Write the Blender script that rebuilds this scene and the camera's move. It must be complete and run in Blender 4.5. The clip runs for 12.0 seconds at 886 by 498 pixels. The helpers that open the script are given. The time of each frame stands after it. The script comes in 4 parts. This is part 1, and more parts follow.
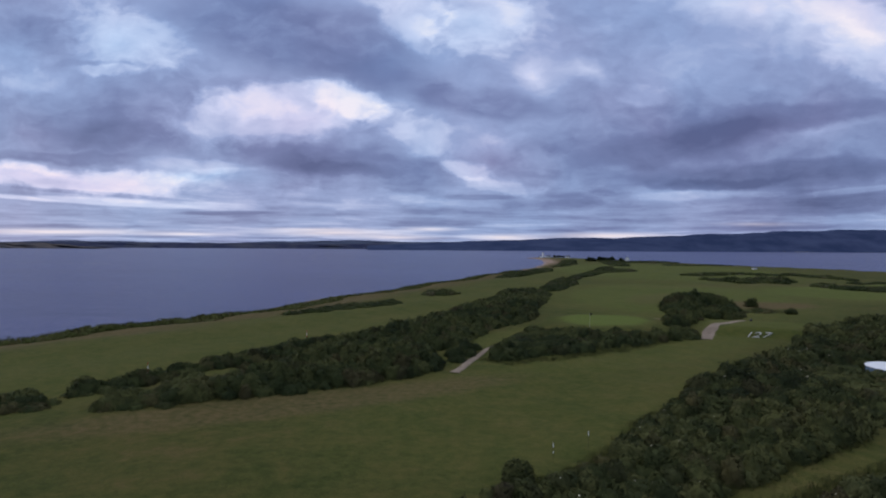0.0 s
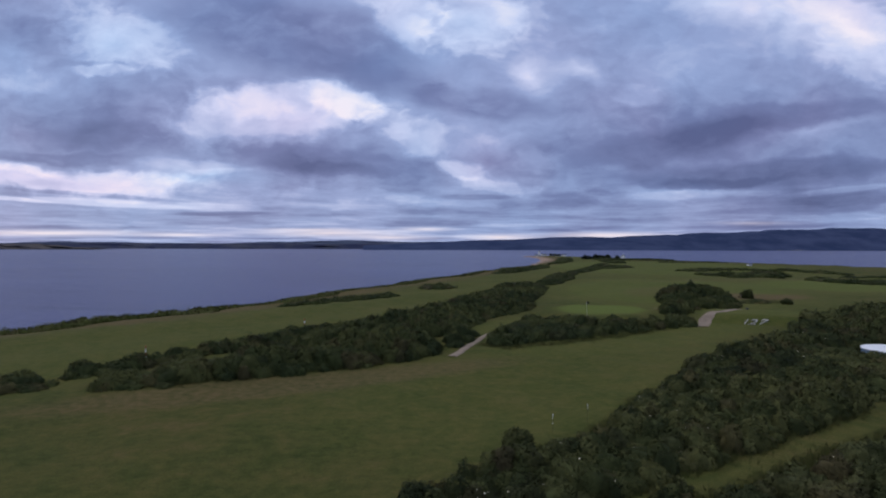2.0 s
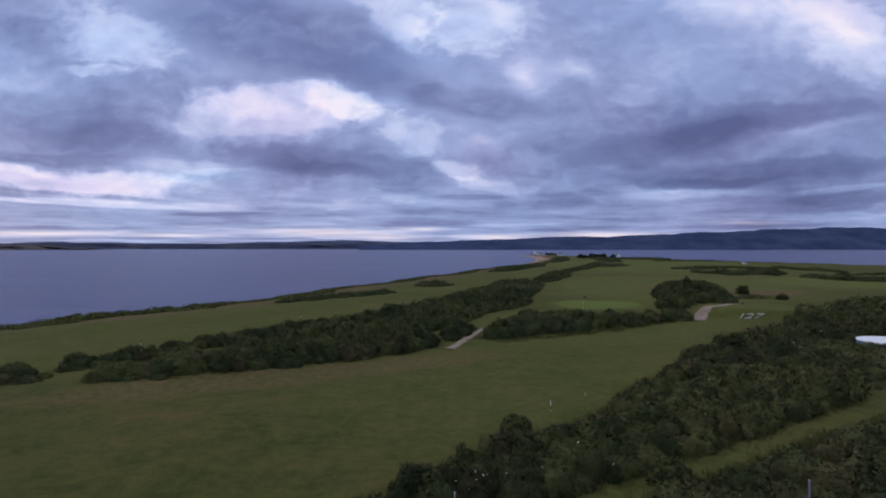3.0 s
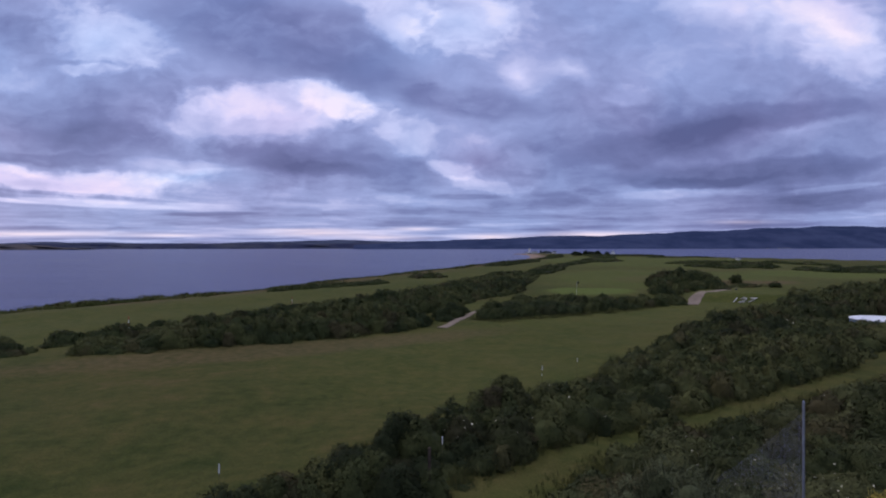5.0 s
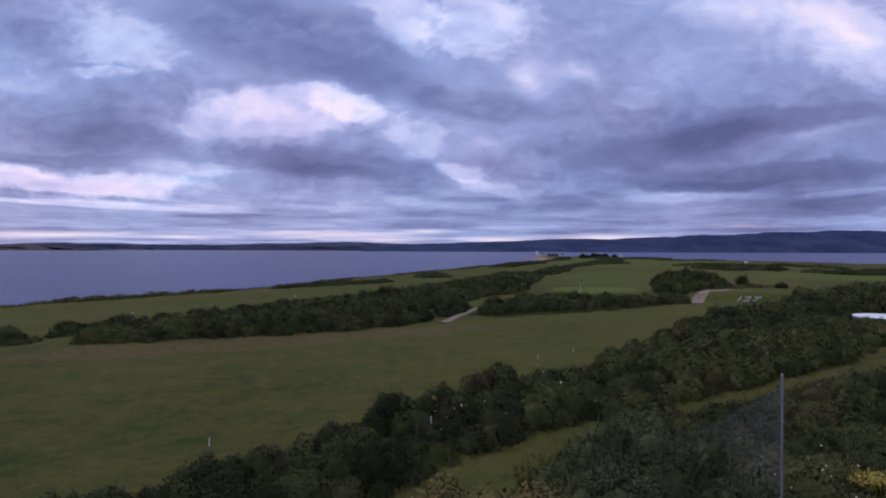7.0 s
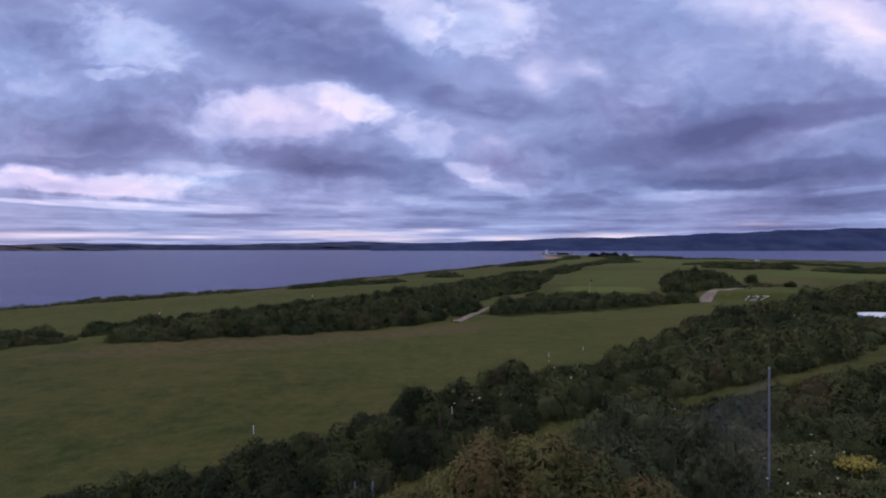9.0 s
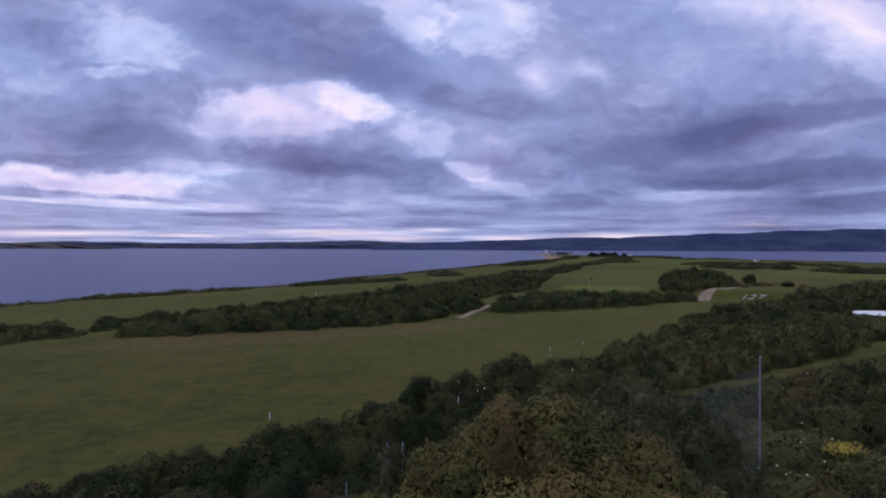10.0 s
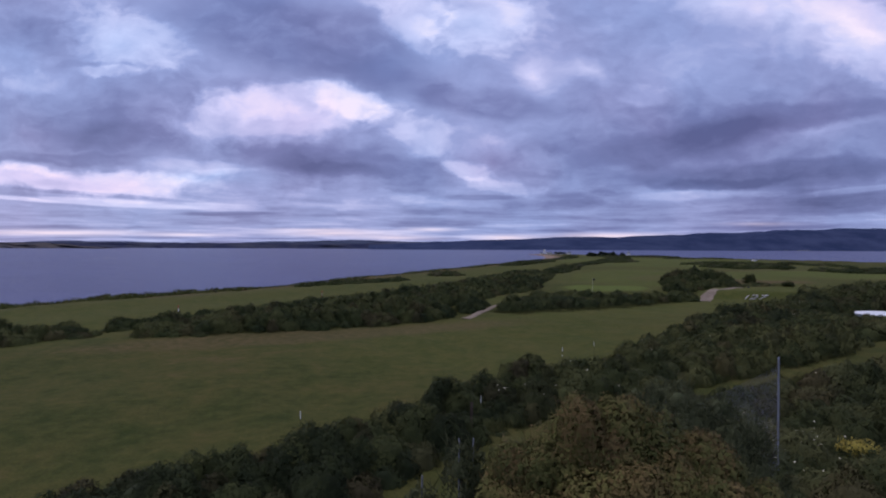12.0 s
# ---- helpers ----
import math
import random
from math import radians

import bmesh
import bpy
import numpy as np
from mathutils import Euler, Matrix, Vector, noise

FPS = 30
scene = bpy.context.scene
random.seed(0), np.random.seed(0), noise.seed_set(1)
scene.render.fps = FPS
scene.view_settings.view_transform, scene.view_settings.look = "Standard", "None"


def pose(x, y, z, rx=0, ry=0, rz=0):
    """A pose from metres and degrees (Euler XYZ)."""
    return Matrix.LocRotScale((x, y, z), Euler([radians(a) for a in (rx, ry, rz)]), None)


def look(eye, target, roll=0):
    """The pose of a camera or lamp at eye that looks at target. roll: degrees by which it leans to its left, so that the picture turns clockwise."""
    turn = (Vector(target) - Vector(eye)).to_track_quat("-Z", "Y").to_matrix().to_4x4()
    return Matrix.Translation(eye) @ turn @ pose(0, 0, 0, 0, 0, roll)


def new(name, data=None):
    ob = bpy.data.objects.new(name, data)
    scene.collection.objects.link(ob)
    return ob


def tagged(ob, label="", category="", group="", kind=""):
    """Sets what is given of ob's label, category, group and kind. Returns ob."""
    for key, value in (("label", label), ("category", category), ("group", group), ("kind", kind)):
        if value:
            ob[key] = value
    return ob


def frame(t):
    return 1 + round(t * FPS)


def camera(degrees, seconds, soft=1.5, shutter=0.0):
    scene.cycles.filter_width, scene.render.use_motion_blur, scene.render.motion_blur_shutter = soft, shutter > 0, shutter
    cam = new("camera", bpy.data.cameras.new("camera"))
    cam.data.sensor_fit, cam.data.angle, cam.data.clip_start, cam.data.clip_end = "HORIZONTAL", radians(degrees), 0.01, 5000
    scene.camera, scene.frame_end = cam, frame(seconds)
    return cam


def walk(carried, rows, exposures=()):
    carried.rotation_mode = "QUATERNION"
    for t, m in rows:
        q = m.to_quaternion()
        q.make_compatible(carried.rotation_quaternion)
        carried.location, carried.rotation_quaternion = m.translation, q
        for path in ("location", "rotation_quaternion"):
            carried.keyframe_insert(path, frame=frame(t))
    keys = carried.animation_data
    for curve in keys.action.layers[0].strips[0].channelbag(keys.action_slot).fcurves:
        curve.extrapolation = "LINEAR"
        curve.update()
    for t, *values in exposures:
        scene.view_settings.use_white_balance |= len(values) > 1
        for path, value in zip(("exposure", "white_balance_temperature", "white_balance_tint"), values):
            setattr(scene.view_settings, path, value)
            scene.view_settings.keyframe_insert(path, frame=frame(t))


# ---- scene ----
cam = camera(75.0, 12.0, soft=2.0)
PATH = [
    (0, (0.063, 0.689, 12.058), (0.062, 2.689, 12.052), 0.3),
    (0.5, (0.015, 0.678, 11.738), (0.016, 2.678, 11.732), 0.3),
    (1, (-0.028, 0.657, 11.369), (-0.02, 2.657, 11.361), 0.2),
    (1.5, (-0.074, 0.627, 10.96), (-0.062, 2.627, 10.953), 0.1),
    (2, (-0.119, 0.616, 10.506), (-0.106, 2.616, 10.5), 0.1),
    (2.5, (-0.142, 0.708, 10.109), (-0.123, 2.708, 10.104), -0.1),
    (3, (-0.187, 0.732, 9.777), (-0.16, 2.732, 9.771), -0.0),
    (5, (0.08, 1.178, 7.724), (0.125, 3.177, 7.717), -0.1),
    (5.5, (0.282, 1.232, 7.287), (0.326, 3.231, 7.276), -0.1),
    (6, (0.522, 1.396, 7.073), (0.565, 3.396, 7.071), 0.1),
    (6.5, (0.665, 1.386, 6.969), (0.703, 3.385, 6.978), 0.1),
    (7, (0.704, 0.926, 6.986), (0.722, 2.926, 6.988), 0.2),
    (7.2, (0.677, 0.671, 6.996), (0.679, 2.671, 6.979), 0.1),
    (9, (0.305, -0.919, 7.224), (0.291, 1.081, 7.223), 0.0),
    (9.5, (0.146, -1.432, 7.17), (0.124, 0.568, 7.162), 0.0),
    (10, (0.003, -1.877, 7.079), (-0.009, 0.123, 7.076), 0.2),
    (10.5, (-0.36, -2.239, 7.069), (-0.377, -0.239, 7.06), -0.1),
    (11, (-0.779, -2.459, 7.101), (-0.8, -0.459, 7.092), -0.2),
    (11.5, (-1.004, -2.567, 7.168), (-1.016, -0.567, 7.164), 0.0),
    (12, (-1.02, -2.556, 7.257), (-1.024, -0.556, 7.252), 0.2),
]
walk(cam, [(t, look(eye, target, roll)) for t, eye, target, roll in PATH],
     [(0, 0.0, 6500, 10), (2.5, 0.0, 6450, 13), (5.5, 0.0, 6290, 23), (12, 0.0, 6340, 24)])

# ---------------------------------------------------------------- world, sun, exposure
def link(nt, a, b):
    nt.links.new(a, b)


def math_node(nt, op, a, b=None, c=None, clamp=False):
    n = nt.nodes.new("ShaderNodeMath")
    n.operation, n.use_clamp = op, clamp
    for i, v in enumerate((a, b, c)):
        if v is None:
            continue
        if isinstance(v, (int, float)):
            n.inputs[i].default_value = v
        else:
            nt.links.new(v, n.inputs[i])
    return n.outputs[0]


def mix_rgb(nt, fac, a, b, mode="MIX"):
    n = nt.nodes.new("ShaderNodeMix")
    n.data_type, n.blend_type = "RGBA", mode
    for sock, v in ((n.inputs[0], fac), (n.inputs[6], a), (n.inputs[7], b)):
        if isinstance(v, (int, float)):
            sock.default_value = v
        elif isinstance(v, tuple):
            sock.default_value = (*v, 1)
        else:
            nt.links.new(v, sock)
    return n.outputs[2]


def noise_node(nt, vec, scale, detail=4, rough=0.55, dist=0.0):
    n = nt.nodes.new("ShaderNodeTexNoise")
    n.inputs["Scale"].default_value, n.inputs["Detail"].default_value = scale, detail
    n.inputs["Roughness"].default_value, n.inputs["Distortion"].default_value = rough, dist
    nt.links.new(vec, n.inputs["Vector"])
    return n


def ramp(nt, fac, stops):
    n = nt.nodes.new("ShaderNodeValToRGB")
    els = n.color_ramp.elements
    while len(els) < len(stops):
        els.new(0.5)
    for e, (p, c) in zip(els, stops):
        e.position, e.color = p, (*c, 1) if len(c) == 3 else c
    nt.links.new(fac, n.inputs[0])
    return n.outputs[0]


def srgb(r, g, b):
    return tuple(((v / 255 + 0.055) / 1.055) ** 2.4 if v > 10 else v / 255 / 12.92 for v in (r, g, b))


world = bpy.data.worlds.new("evening_sky")
scene.world = world
world.use_nodes = True
W = world.node_tree
W.nodes.clear()
coord = W.nodes.new("ShaderNodeTexCoord").outputs["Generated"]
sep = W.nodes.new("ShaderNodeSeparateXYZ")
link(W, coord, sep.inputs[0])
dx, dy, dz = sep.outputs
ahead = math_node(W, "MAXIMUM", dy, 0.12)
up = math_node(W, "MAXIMUM", dz, 0.0)
# the clouds' shapes are laid out on the plane one unit ahead: u to the right, v up
comb = W.nodes.new("ShaderNodeCombineXYZ")
link(W, math_node(W, "DIVIDE", dx, ahead), comb.inputs[0])
link(W, math_node(W, "DIVIDE", up, ahead), comb.inputs[1])
uv = comb.outputs[0]
# a flat deck of cloud overhead, seen in perspective
deck = W.nodes.new("ShaderNodeCombineXYZ")
lift = math_node(W, "ADD", up, 0.11)
link(W, math_node(W, "DIVIDE", dx, lift), deck.inputs[0])
link(W, math_node(W, "DIVIDE", dy, lift), deck.inputs[1])
deck = deck.outputs[0]

def squeezed(vec, sx, sy, turn=0):
    m = W.nodes.new("ShaderNodeMapping")
    m.inputs["Scale"].default_value = (sx, sy, 1)
    m.inputs["Rotation"].default_value = (0, 0, radians(turn))
    link(W, vec, m.inputs[0])
    return m.outputs[0]


warp1 = noise_node(W, uv, 5.0, 3, 0.5)
warp2 = noise_node(W, squeezed(uv, 1.0, 1.5), 12.0, 5, 0.56)


def offset(vec, tex, amount, flat=(1, 1, 0)):
    sub = W.nodes.new("ShaderNodeVectorMath")
    sub.operation = "SUBTRACT"
    link(W, tex.outputs["Color"], sub.inputs[0])
    sub.inputs[1].default_value = (0.5, 0.5, 0.5)
    mul = W.nodes.new("ShaderNodeVectorMath")
    mul.operation = "MULTIPLY"
    link(W, sub.outputs[0], mul.inputs[0])
    mul.inputs[1].default_value = tuple(amount * f for f in flat)
    add = W.nodes.new("ShaderNodeVectorMath")
    link(W, vec, add.inputs[0])
    link(W, mul.outputs[0], add.inputs[1])
    return add.outputs[0]


uvw = offset(offset(uv, warp1, 0.07, (1, 0.6, 0)), warp2, 0.06, (1, 0.7, 0))


calm = offset(uv, warp2, 0.02, (2, 0.15, 0))


class Field:
    """A sum of soft elliptical shapes on the (u, v) plane."""

    def __init__(self, start, vec):
        self.value, self.vec = start, vec

    def add(self, px, py, rx, ry, turn, amount, crisp=True):
        m = W.nodes.new("ShaderNodeMapping")
        m.vector_type = "TEXTURE"
        m.inputs["Location"].default_value = ((px - 784) / 1022, (438 - py) / 1022, 0)
        m.inputs["Rotation"].default_value = (0, 0, radians(turn))
        m.inputs["Scale"].default_value = (rx * 1.7 / 1022, ry * 1.7 / 1022, 1)
        link(W, self.vec if ry > 9 else calm, m.inputs[0])
        g = W.nodes.new("ShaderNodeTexGradient")
        g.gradient_type = "SPHERICAL" if crisp else "QUADRATIC_SPHERE"
        link(W, m.outputs[0], g.inputs[0])
        shape = g.outputs["Fac"]
        if crisp:
            r = W.nodes.new("ShaderNodeMapRange")
            r.interpolation_type = "SMOOTHSTEP"
            r.inputs["From Min"].default_value, r.inputs["From Max"].default_value = 0.23, 0.64
            link(W, math_node(W, "ADD", shape, ragged) if ry > 9 else shape, r.inputs[0])
            shape = r.outputs[0]
        self.value = math_node(W, "MULTIPLY_ADD", shape, amount * (1.22 if amount > 0 else 1.0), self.value)


def puffs(vec, scale):
    v = W.nodes.new("ShaderNodeTexVoronoi")
    v.feature = "SMOOTH_F1"
    v.inputs["Scale"].default_value, v.inputs["Detail"].default_value = scale, 3
    v.inputs["Roughness"].default_value, v.inputs["Smoothness"].default_value = 0.5, 0.35
    v.normalize = True
    link(W, vec, v.inputs["Vector"])
    return math_node(W, "SUBTRACT", 0.36, v.outputs["Distance"])


elev = comb.inputs[1].links[0].from_socket
billow = noise_node(W, deck, 0.9, 8, 0.58, 0.3)
wisp = noise_node(W, squeezed(uvw, 1.0, 1.7, -6), 6.0, 5, 0.52)
fine = noise_node(W, squeezed(uvw, 1.0, 1.8, 5), 26.0, 5, 0.5)
lay = W.nodes.new("ShaderNodeCombineXYZ")
near_lift = math_node(W, "ADD", up, 0.035)
link(W, math_node(W, "DIVIDE", dx, near_lift), lay.inputs[0])
link(W, math_node(W, "DIVIDE", dy, near_lift), lay.inputs[1])
streak = noise_node(W, offset(lay.outputs[0], warp2, 1.6, (1, 1, 0)), 0.42, 6, 0.55)
low = ramp(W, elev, [(0.0, (1, 1, 1)), (0.09, (0.85, 0.85, 0.85)), (0.14, (0.3, 0.3, 0.3)), (0.2, (0, 0, 0))])
high = ramp(W, elev, [(0.03, (0.25, 0.25, 0.25)), (0.12, (1, 1, 1))])


def swing(tex, amount, base, mask=None):
    v = math_node(W, "SUBTRACT", tex.outputs["Fac"], 0.5)
    if mask is not None:
        v = math_node(W, "MULTIPLY", v, mask)
    return math_node(W, "MULTIPLY_ADD", v, amount, base)


ragged = swing(fine, 0.40, swing(wisp, 0.62, 0.0))
start = swing(billow, 0.30, 0.475)
start = swing(wisp, 0.26, start, high)
start = swing(fine, 0.24, start, high)
start = swing(streak, 1.0, start, low)
lumpy = math_node(W, "MULTIPLY", puffs(squeezed(uvw, 1.0, 1.7, -4), 7.0), high)
start = math_node(W, "MULTIPLY_ADD", lumpy, 0.34, start)
bright = Field(start, uvw)
# light gaps and lit cloud
bright.add(225, 70, 125, 58, -18, 0.16)
bright.add(195, 130, 60, 10, -3, 0.13)
bright.add(60, 140, 50, 20, 0, 0.06)
bright.add(490, 205, 200, 46, 4, 0.17)
bright.add(745, 242, 64, 26, -8, 0.10)
bright.add(420, 185, 80, 22, -6, 0.10)
bright.add(610, 182, 72, 28, -14, 0.20)
bright.add(690, 215, 50, 24, -12, 0.10)
bright.add(845, 40, 78, 58, 8, 0.17)
bright.add(720, 22, 80, 52, -28, 0.20)
bright.add(925, 25, 50, 34, 0, 0.08)
bright.add(940, 130, 56, 30, -12, 0.24, False)
bright.add(1020, 122, 46, 22, -10, 0.20, False)
bright.add(1135, 165, 40, 20, 10, 0.08)
bright.add(1480, 30, 210, 76, -12, 0.32, False)
bright.add(1500, 25, 120, 36, -12, 0.08)
bright.add(1170, 80, 280, 100, -6, 0.10, False)
bright.add(1290, 8, 130, 30, -8, 0.16, False)
bright.add(1540, 95, 90, 50, -14, 0.10)
bright.add(884, 250, 60, 20, -2, 0.14, False)
bright.add(828, 300, 46, 15, -8, 0.15)
bright.add(880, 324, 80, 13, -4, 0.13)
bright.add(960, 285, 46, 22, -10, 0.06)
bright.add(120, 322, 230, 24, -1, 0.24)
bright.add(40, 302, 70, 10, -6, 0.12)
bright.add(190, 361, 150, 7, -3, 0.20)
bright.add(30, 354, 70, 4, -5, 0.16)
bright.add(330, 290, 110, 10, -4, 0.07)
bright.add(380, 305, 70, 6, 3, 0.06)
bright.add(380, 368, 80, 8, -2, 0.12)
bright.add(1450, 232, 110, 14, 10, 0.14, False)
bright.add(1200, 345, 110, 9, 2, 0.09)
bright.add(1500, 335, 110, 6, 6, 0.10)
bright.add(620, 345, 130, 12, -3, 0.06)
# thick dark cloud
bright.add(520, 62, 240, 74, -15, -0.17)
bright.add(660, 135, 150, 34, -18, -0.05)
bright.add(840, 182, 120, 30, -4, -0.14)
bright.add(55, 50, 120, 70, 0, -0.12, False)
bright.add(180, 222, 230, 84, 6, -0.26, False)
bright.add(215, 245, 110, 30, -4, -0.10)
bright.add(110, 280, 140, 12, 0, -0.12)
bright.add(540, 280, 210, 40, -6, -0.34, False)
bright.add(590, 296, 110, 12, -5, -0.12)
bright.add(740, 300, 60, 20, -10, -0.08)
bright.add(1090, 62, 190, 64, -6, -0.03)
bright.add(1260, 80, 110, 46, -6, 0.04, False)
bright.add(1330, 98, 110, 34, -10, -0.04)
bright.add(1270, 230, 400, 100, 8, -0.31, False)
bright.add(1190, 258, 170, 30, 11, -0.14)
bright.add(1420, 205, 190, 26, 6, -0.10)
bright.add(1370, 300, 260, 20, 4, -0.17)
bright.add(1250, 318, 100, 11, 3, -0.13)
bright.add(1420, 345, 330, 80, 3, -0.26, False)
bright.add(1060, 350, 90, 12, -2, -0.08)
bright.add(845, 349, 62, 5, 0, -0.14)
bright.add(400, 379, 95, 4, 1, -0.16)
bright.add(180, 347, 160, 4, -4, -0.13)
bright.add(1000, 385, 420, 22, 0, -0.06, False)
# clear strip along the horizon
glow = Field(0.0, offset(uv, warp2, 0.02, (2.5, 0.08, 0)))
glow.add(90, 414, 190, 6, 0, 0.8, False)
glow.add(590, 413, 130, 7, 0, 0.8, False)
glow.add(700, 421, 80, 5, 0, 0.7, False)
glow.add(1080, 416, 110, 6, 0, 1.0, False)
glow.add(760, 406, 46, 4, 0, 0.6, False)
glow.add(890, 420, 70, 6, 0, 0.9, False)
glow.add(960, 424, 40, 3, 0, 0.5, False)
glow.add(550, 407, 80, 3, 0, 0.5, False)
glow.add(330, 417, 80, 4, 0, 0.6, False)
glow.add(1340, 394, 70, 4, 0, 0.3, False)

value = math_node(W, "ADD", bright.value, math_node(W, "MULTIPLY", glow.value, 0.3), clamp=True)
cloud = ramp(W, value, [(0.06, srgb(84, 91, 133)), (0.30, srgb(113, 122, 165)), (0.52, srgb(149, 162, 203)),
                        (0.74, srgb(198, 204, 234)), (0.97, srgb(238, 231, 241))])
# hue drifts between clear blue and faint rose
hue = noise_node(W, uvw, 3.2, 3, 0.5)
rosy = Field(swing(hue, 0.8, 0.5), uvw)
rosy.add(110, 325, 230, 26, -4, 0.26, False)
rosy.add(1400, 225, 200, 50, 8, 0.22, False)
rosy.add(870, 285, 90, 50, 0, 0.26, False)
rosy.add(540, 215, 200, 60, 0, 0.14, False)
rosy.add(50, 240, 90, 40, 0, 0.12, False)
rosy.add(210, 80, 190, 90, 0, -0.24, False)
rosy.add(370, 310, 120, 16, 0, -0.26, False)
rosy.add(830, 40, 110, 80, 0, -0.20, False)
rosy.add(650, 120, 160, 60, 0, -0.14, False)
rosy.add(1230, 320, 150, 24, 0, -0.18, False)
tintf = ramp(W, rosy.value, [(0.22, (0.80, 1.03, 1.08)), (0.5, (0.95, 1.0, 1.01)), (0.8, (1.10, 0.965, 0.975))])
cloud = mix_rgb(W, 0.85, cloud, tintf, "MULTIPLY")
cloud = mix_rgb(W, math_node(W, "MULTIPLY", glow.value, 0.8, clamp=True), cloud, srgb(236, 222, 226))
sky = W.nodes.new("ShaderNodeTexSky")
sky.sky_type, sky.sun_disc = "NISHITA", False
sky.sun_elevation, sky.sun_rotation = radians(24), radians(-70)
# overcast decks brighten towards the zenith
zen = ramp(W, up, [(0.40, (1, 1, 1)), (0.85, (2.75, 2.35, 1.62))])
cloud = mix_rgb(W, 1.0, cloud, zen, "MULTIPLY")
bg1 = W.nodes.new("ShaderNodeBackground")
link(W, cloud, bg1.inputs[0])
bg1.inputs[1].default_value = 1.02
bg2 = W.nodes.new("ShaderNodeBackground")
link(W, sky.outputs[0], bg2.inputs[0])
bg2.inputs[1].default_value = 0.006
both = W.nodes.new("ShaderNodeAddShader")
link(W, bg1.outputs[0], both.inputs[0])
link(W, bg2.outputs[0], both.inputs[1])
wout = W.nodes.new("ShaderNodeOutputWorld")
link(W, both.outputs[0], wout.inputs[0])

sun_data = bpy.data.lights.new("sun", "SUN")
sun_data.energy, sun_data.angle, sun_data.color = 0.55, radians(30), (1.0, 0.93, 0.86)
sun = new("sun", sun_data)
sun.matrix_world = look((-90, 35, 50), (0, 0, 0))

# ---------------------------------------------------------------- materials
def material(name, rough=0.9, spec=0.25):
    m = bpy.data.materials.new(name)
    m.use_nodes = True
    nt = m.node_tree
    b = nt.nodes["Principled BSDF"]
    b.inputs["Roughness"].default_value = rough
    b.inputs["Specular IOR Level"].default_value = spec
    return m, nt, b


def position(nt):
    return nt.nodes.new("ShaderNodeNewGeometry").outputs["Position"]


def bump(nt, b, height, strength, distance):
    n = nt.nodes.new("ShaderNodeBump")
    n.inputs["Strength"].default_value, n.inputs["Distance"].default_value = strength, distance
    nt.links.new(height, n.inputs["Height"])
    nt.links.new(n.outputs[0], b.inputs["Normal"])


def foliage(name, dark, mid, light, rust=(0.10, 0.06, 0.03), rust_at=0.72, patch=0.45):
    """Leaf mass: each leaf its own tone, each shrub its own hue."""
    m, nt, b = material(name, 0.9, 0.10)
    geo = nt.nodes.new("ShaderNodeNewGeometry")
    at = nt.nodes.new("ShaderNodeAttribute")
    at.attribute_name = "tone"
    s = nt.nodes.new("ShaderNodeSeparateColor")
    nt.links.new(at.outputs["Color"], s.inputs[0])
    big = noise_node(nt, geo.outputs["Position"], patch * 3, 3, 0.6)
    mixed = math_node(nt, "ADD", math_node(nt, "MULTIPLY", big.outputs["Fac"], 0.5), math_node(nt, "MULTIPLY", s.outputs[0], 0.5))
    col = ramp(nt, mixed, [(0.22, dark), (0.48, mid), (0.74, light)])
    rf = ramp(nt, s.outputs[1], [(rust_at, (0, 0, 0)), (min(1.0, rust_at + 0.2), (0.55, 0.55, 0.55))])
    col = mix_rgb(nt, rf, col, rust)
    val = ramp(nt, geo.outputs["Random Per Island"], [(0.0, (0.94, 0.94, 0.94)), (0.75, (1.0, 1.0, 1.0)), (1.0, (1.10, 1.08, 1.04))])
    col = mix_rgb(nt, 1.0, col, val, "MULTIPLY")
    nt.links.new(col, b.inputs["Base Color"])
    # a leaf mass is lit as a rounded whole, its leaves only a little apart
    puff = nt.nodes.new("ShaderNodeAttribute")
    puff.attribute_name = "puff"
    own = nt.nodes.new("ShaderNodeVectorMath")
    own.operation = "SCALE"
    own.inputs["Scale"].default_value = 0.15
    nt.links.new(geo.outputs["Normal"], own.inputs[0])
    both_n = nt.nodes.new("ShaderNodeVectorMath")
    nt.links.new(puff.outputs["Vector"], both_n.inputs[0])
    nt.links.new(own.outputs[0], both_n.inputs[1])
    unit = nt.nodes.new("ShaderNodeVectorMath")
    unit.operation = "NORMALIZE"
    nt.links.new(both_n.outputs[0], unit.inputs[0])
    nt.links.new(unit.outputs[0], b.inputs["Normal"])
    return m


def plain(name, colour, rough=0.7, spec=0.3, grain=6.0, vary=0.25, metal=0.0):
    m, nt, b = material(name, rough, spec)
    b.inputs["Metallic"].default_value = metal
    tc = nt.nodes.new("ShaderNodeTexCoord").outputs["Object"]
    n = noise_node(nt, tc, grain, 5, 0.6)
    n2 = noise_node(nt, tc, grain * 0.2, 2, 0.5)
    f = math_node(nt, "MULTIPLY", n.outputs["Fac"], n2.outputs["Fac"])
    col = ramp(nt, f, [(0.12, tuple(c * (1 - vary) for c in colour)), (0.4, tuple(min(1, c * (1 + vary * 0.5)) for c in colour))])
    nt.links.new(col, b.inputs["Base Color"])
    bump(nt, b, n.outputs["Fac"], 0.3, 0.01)
    return m


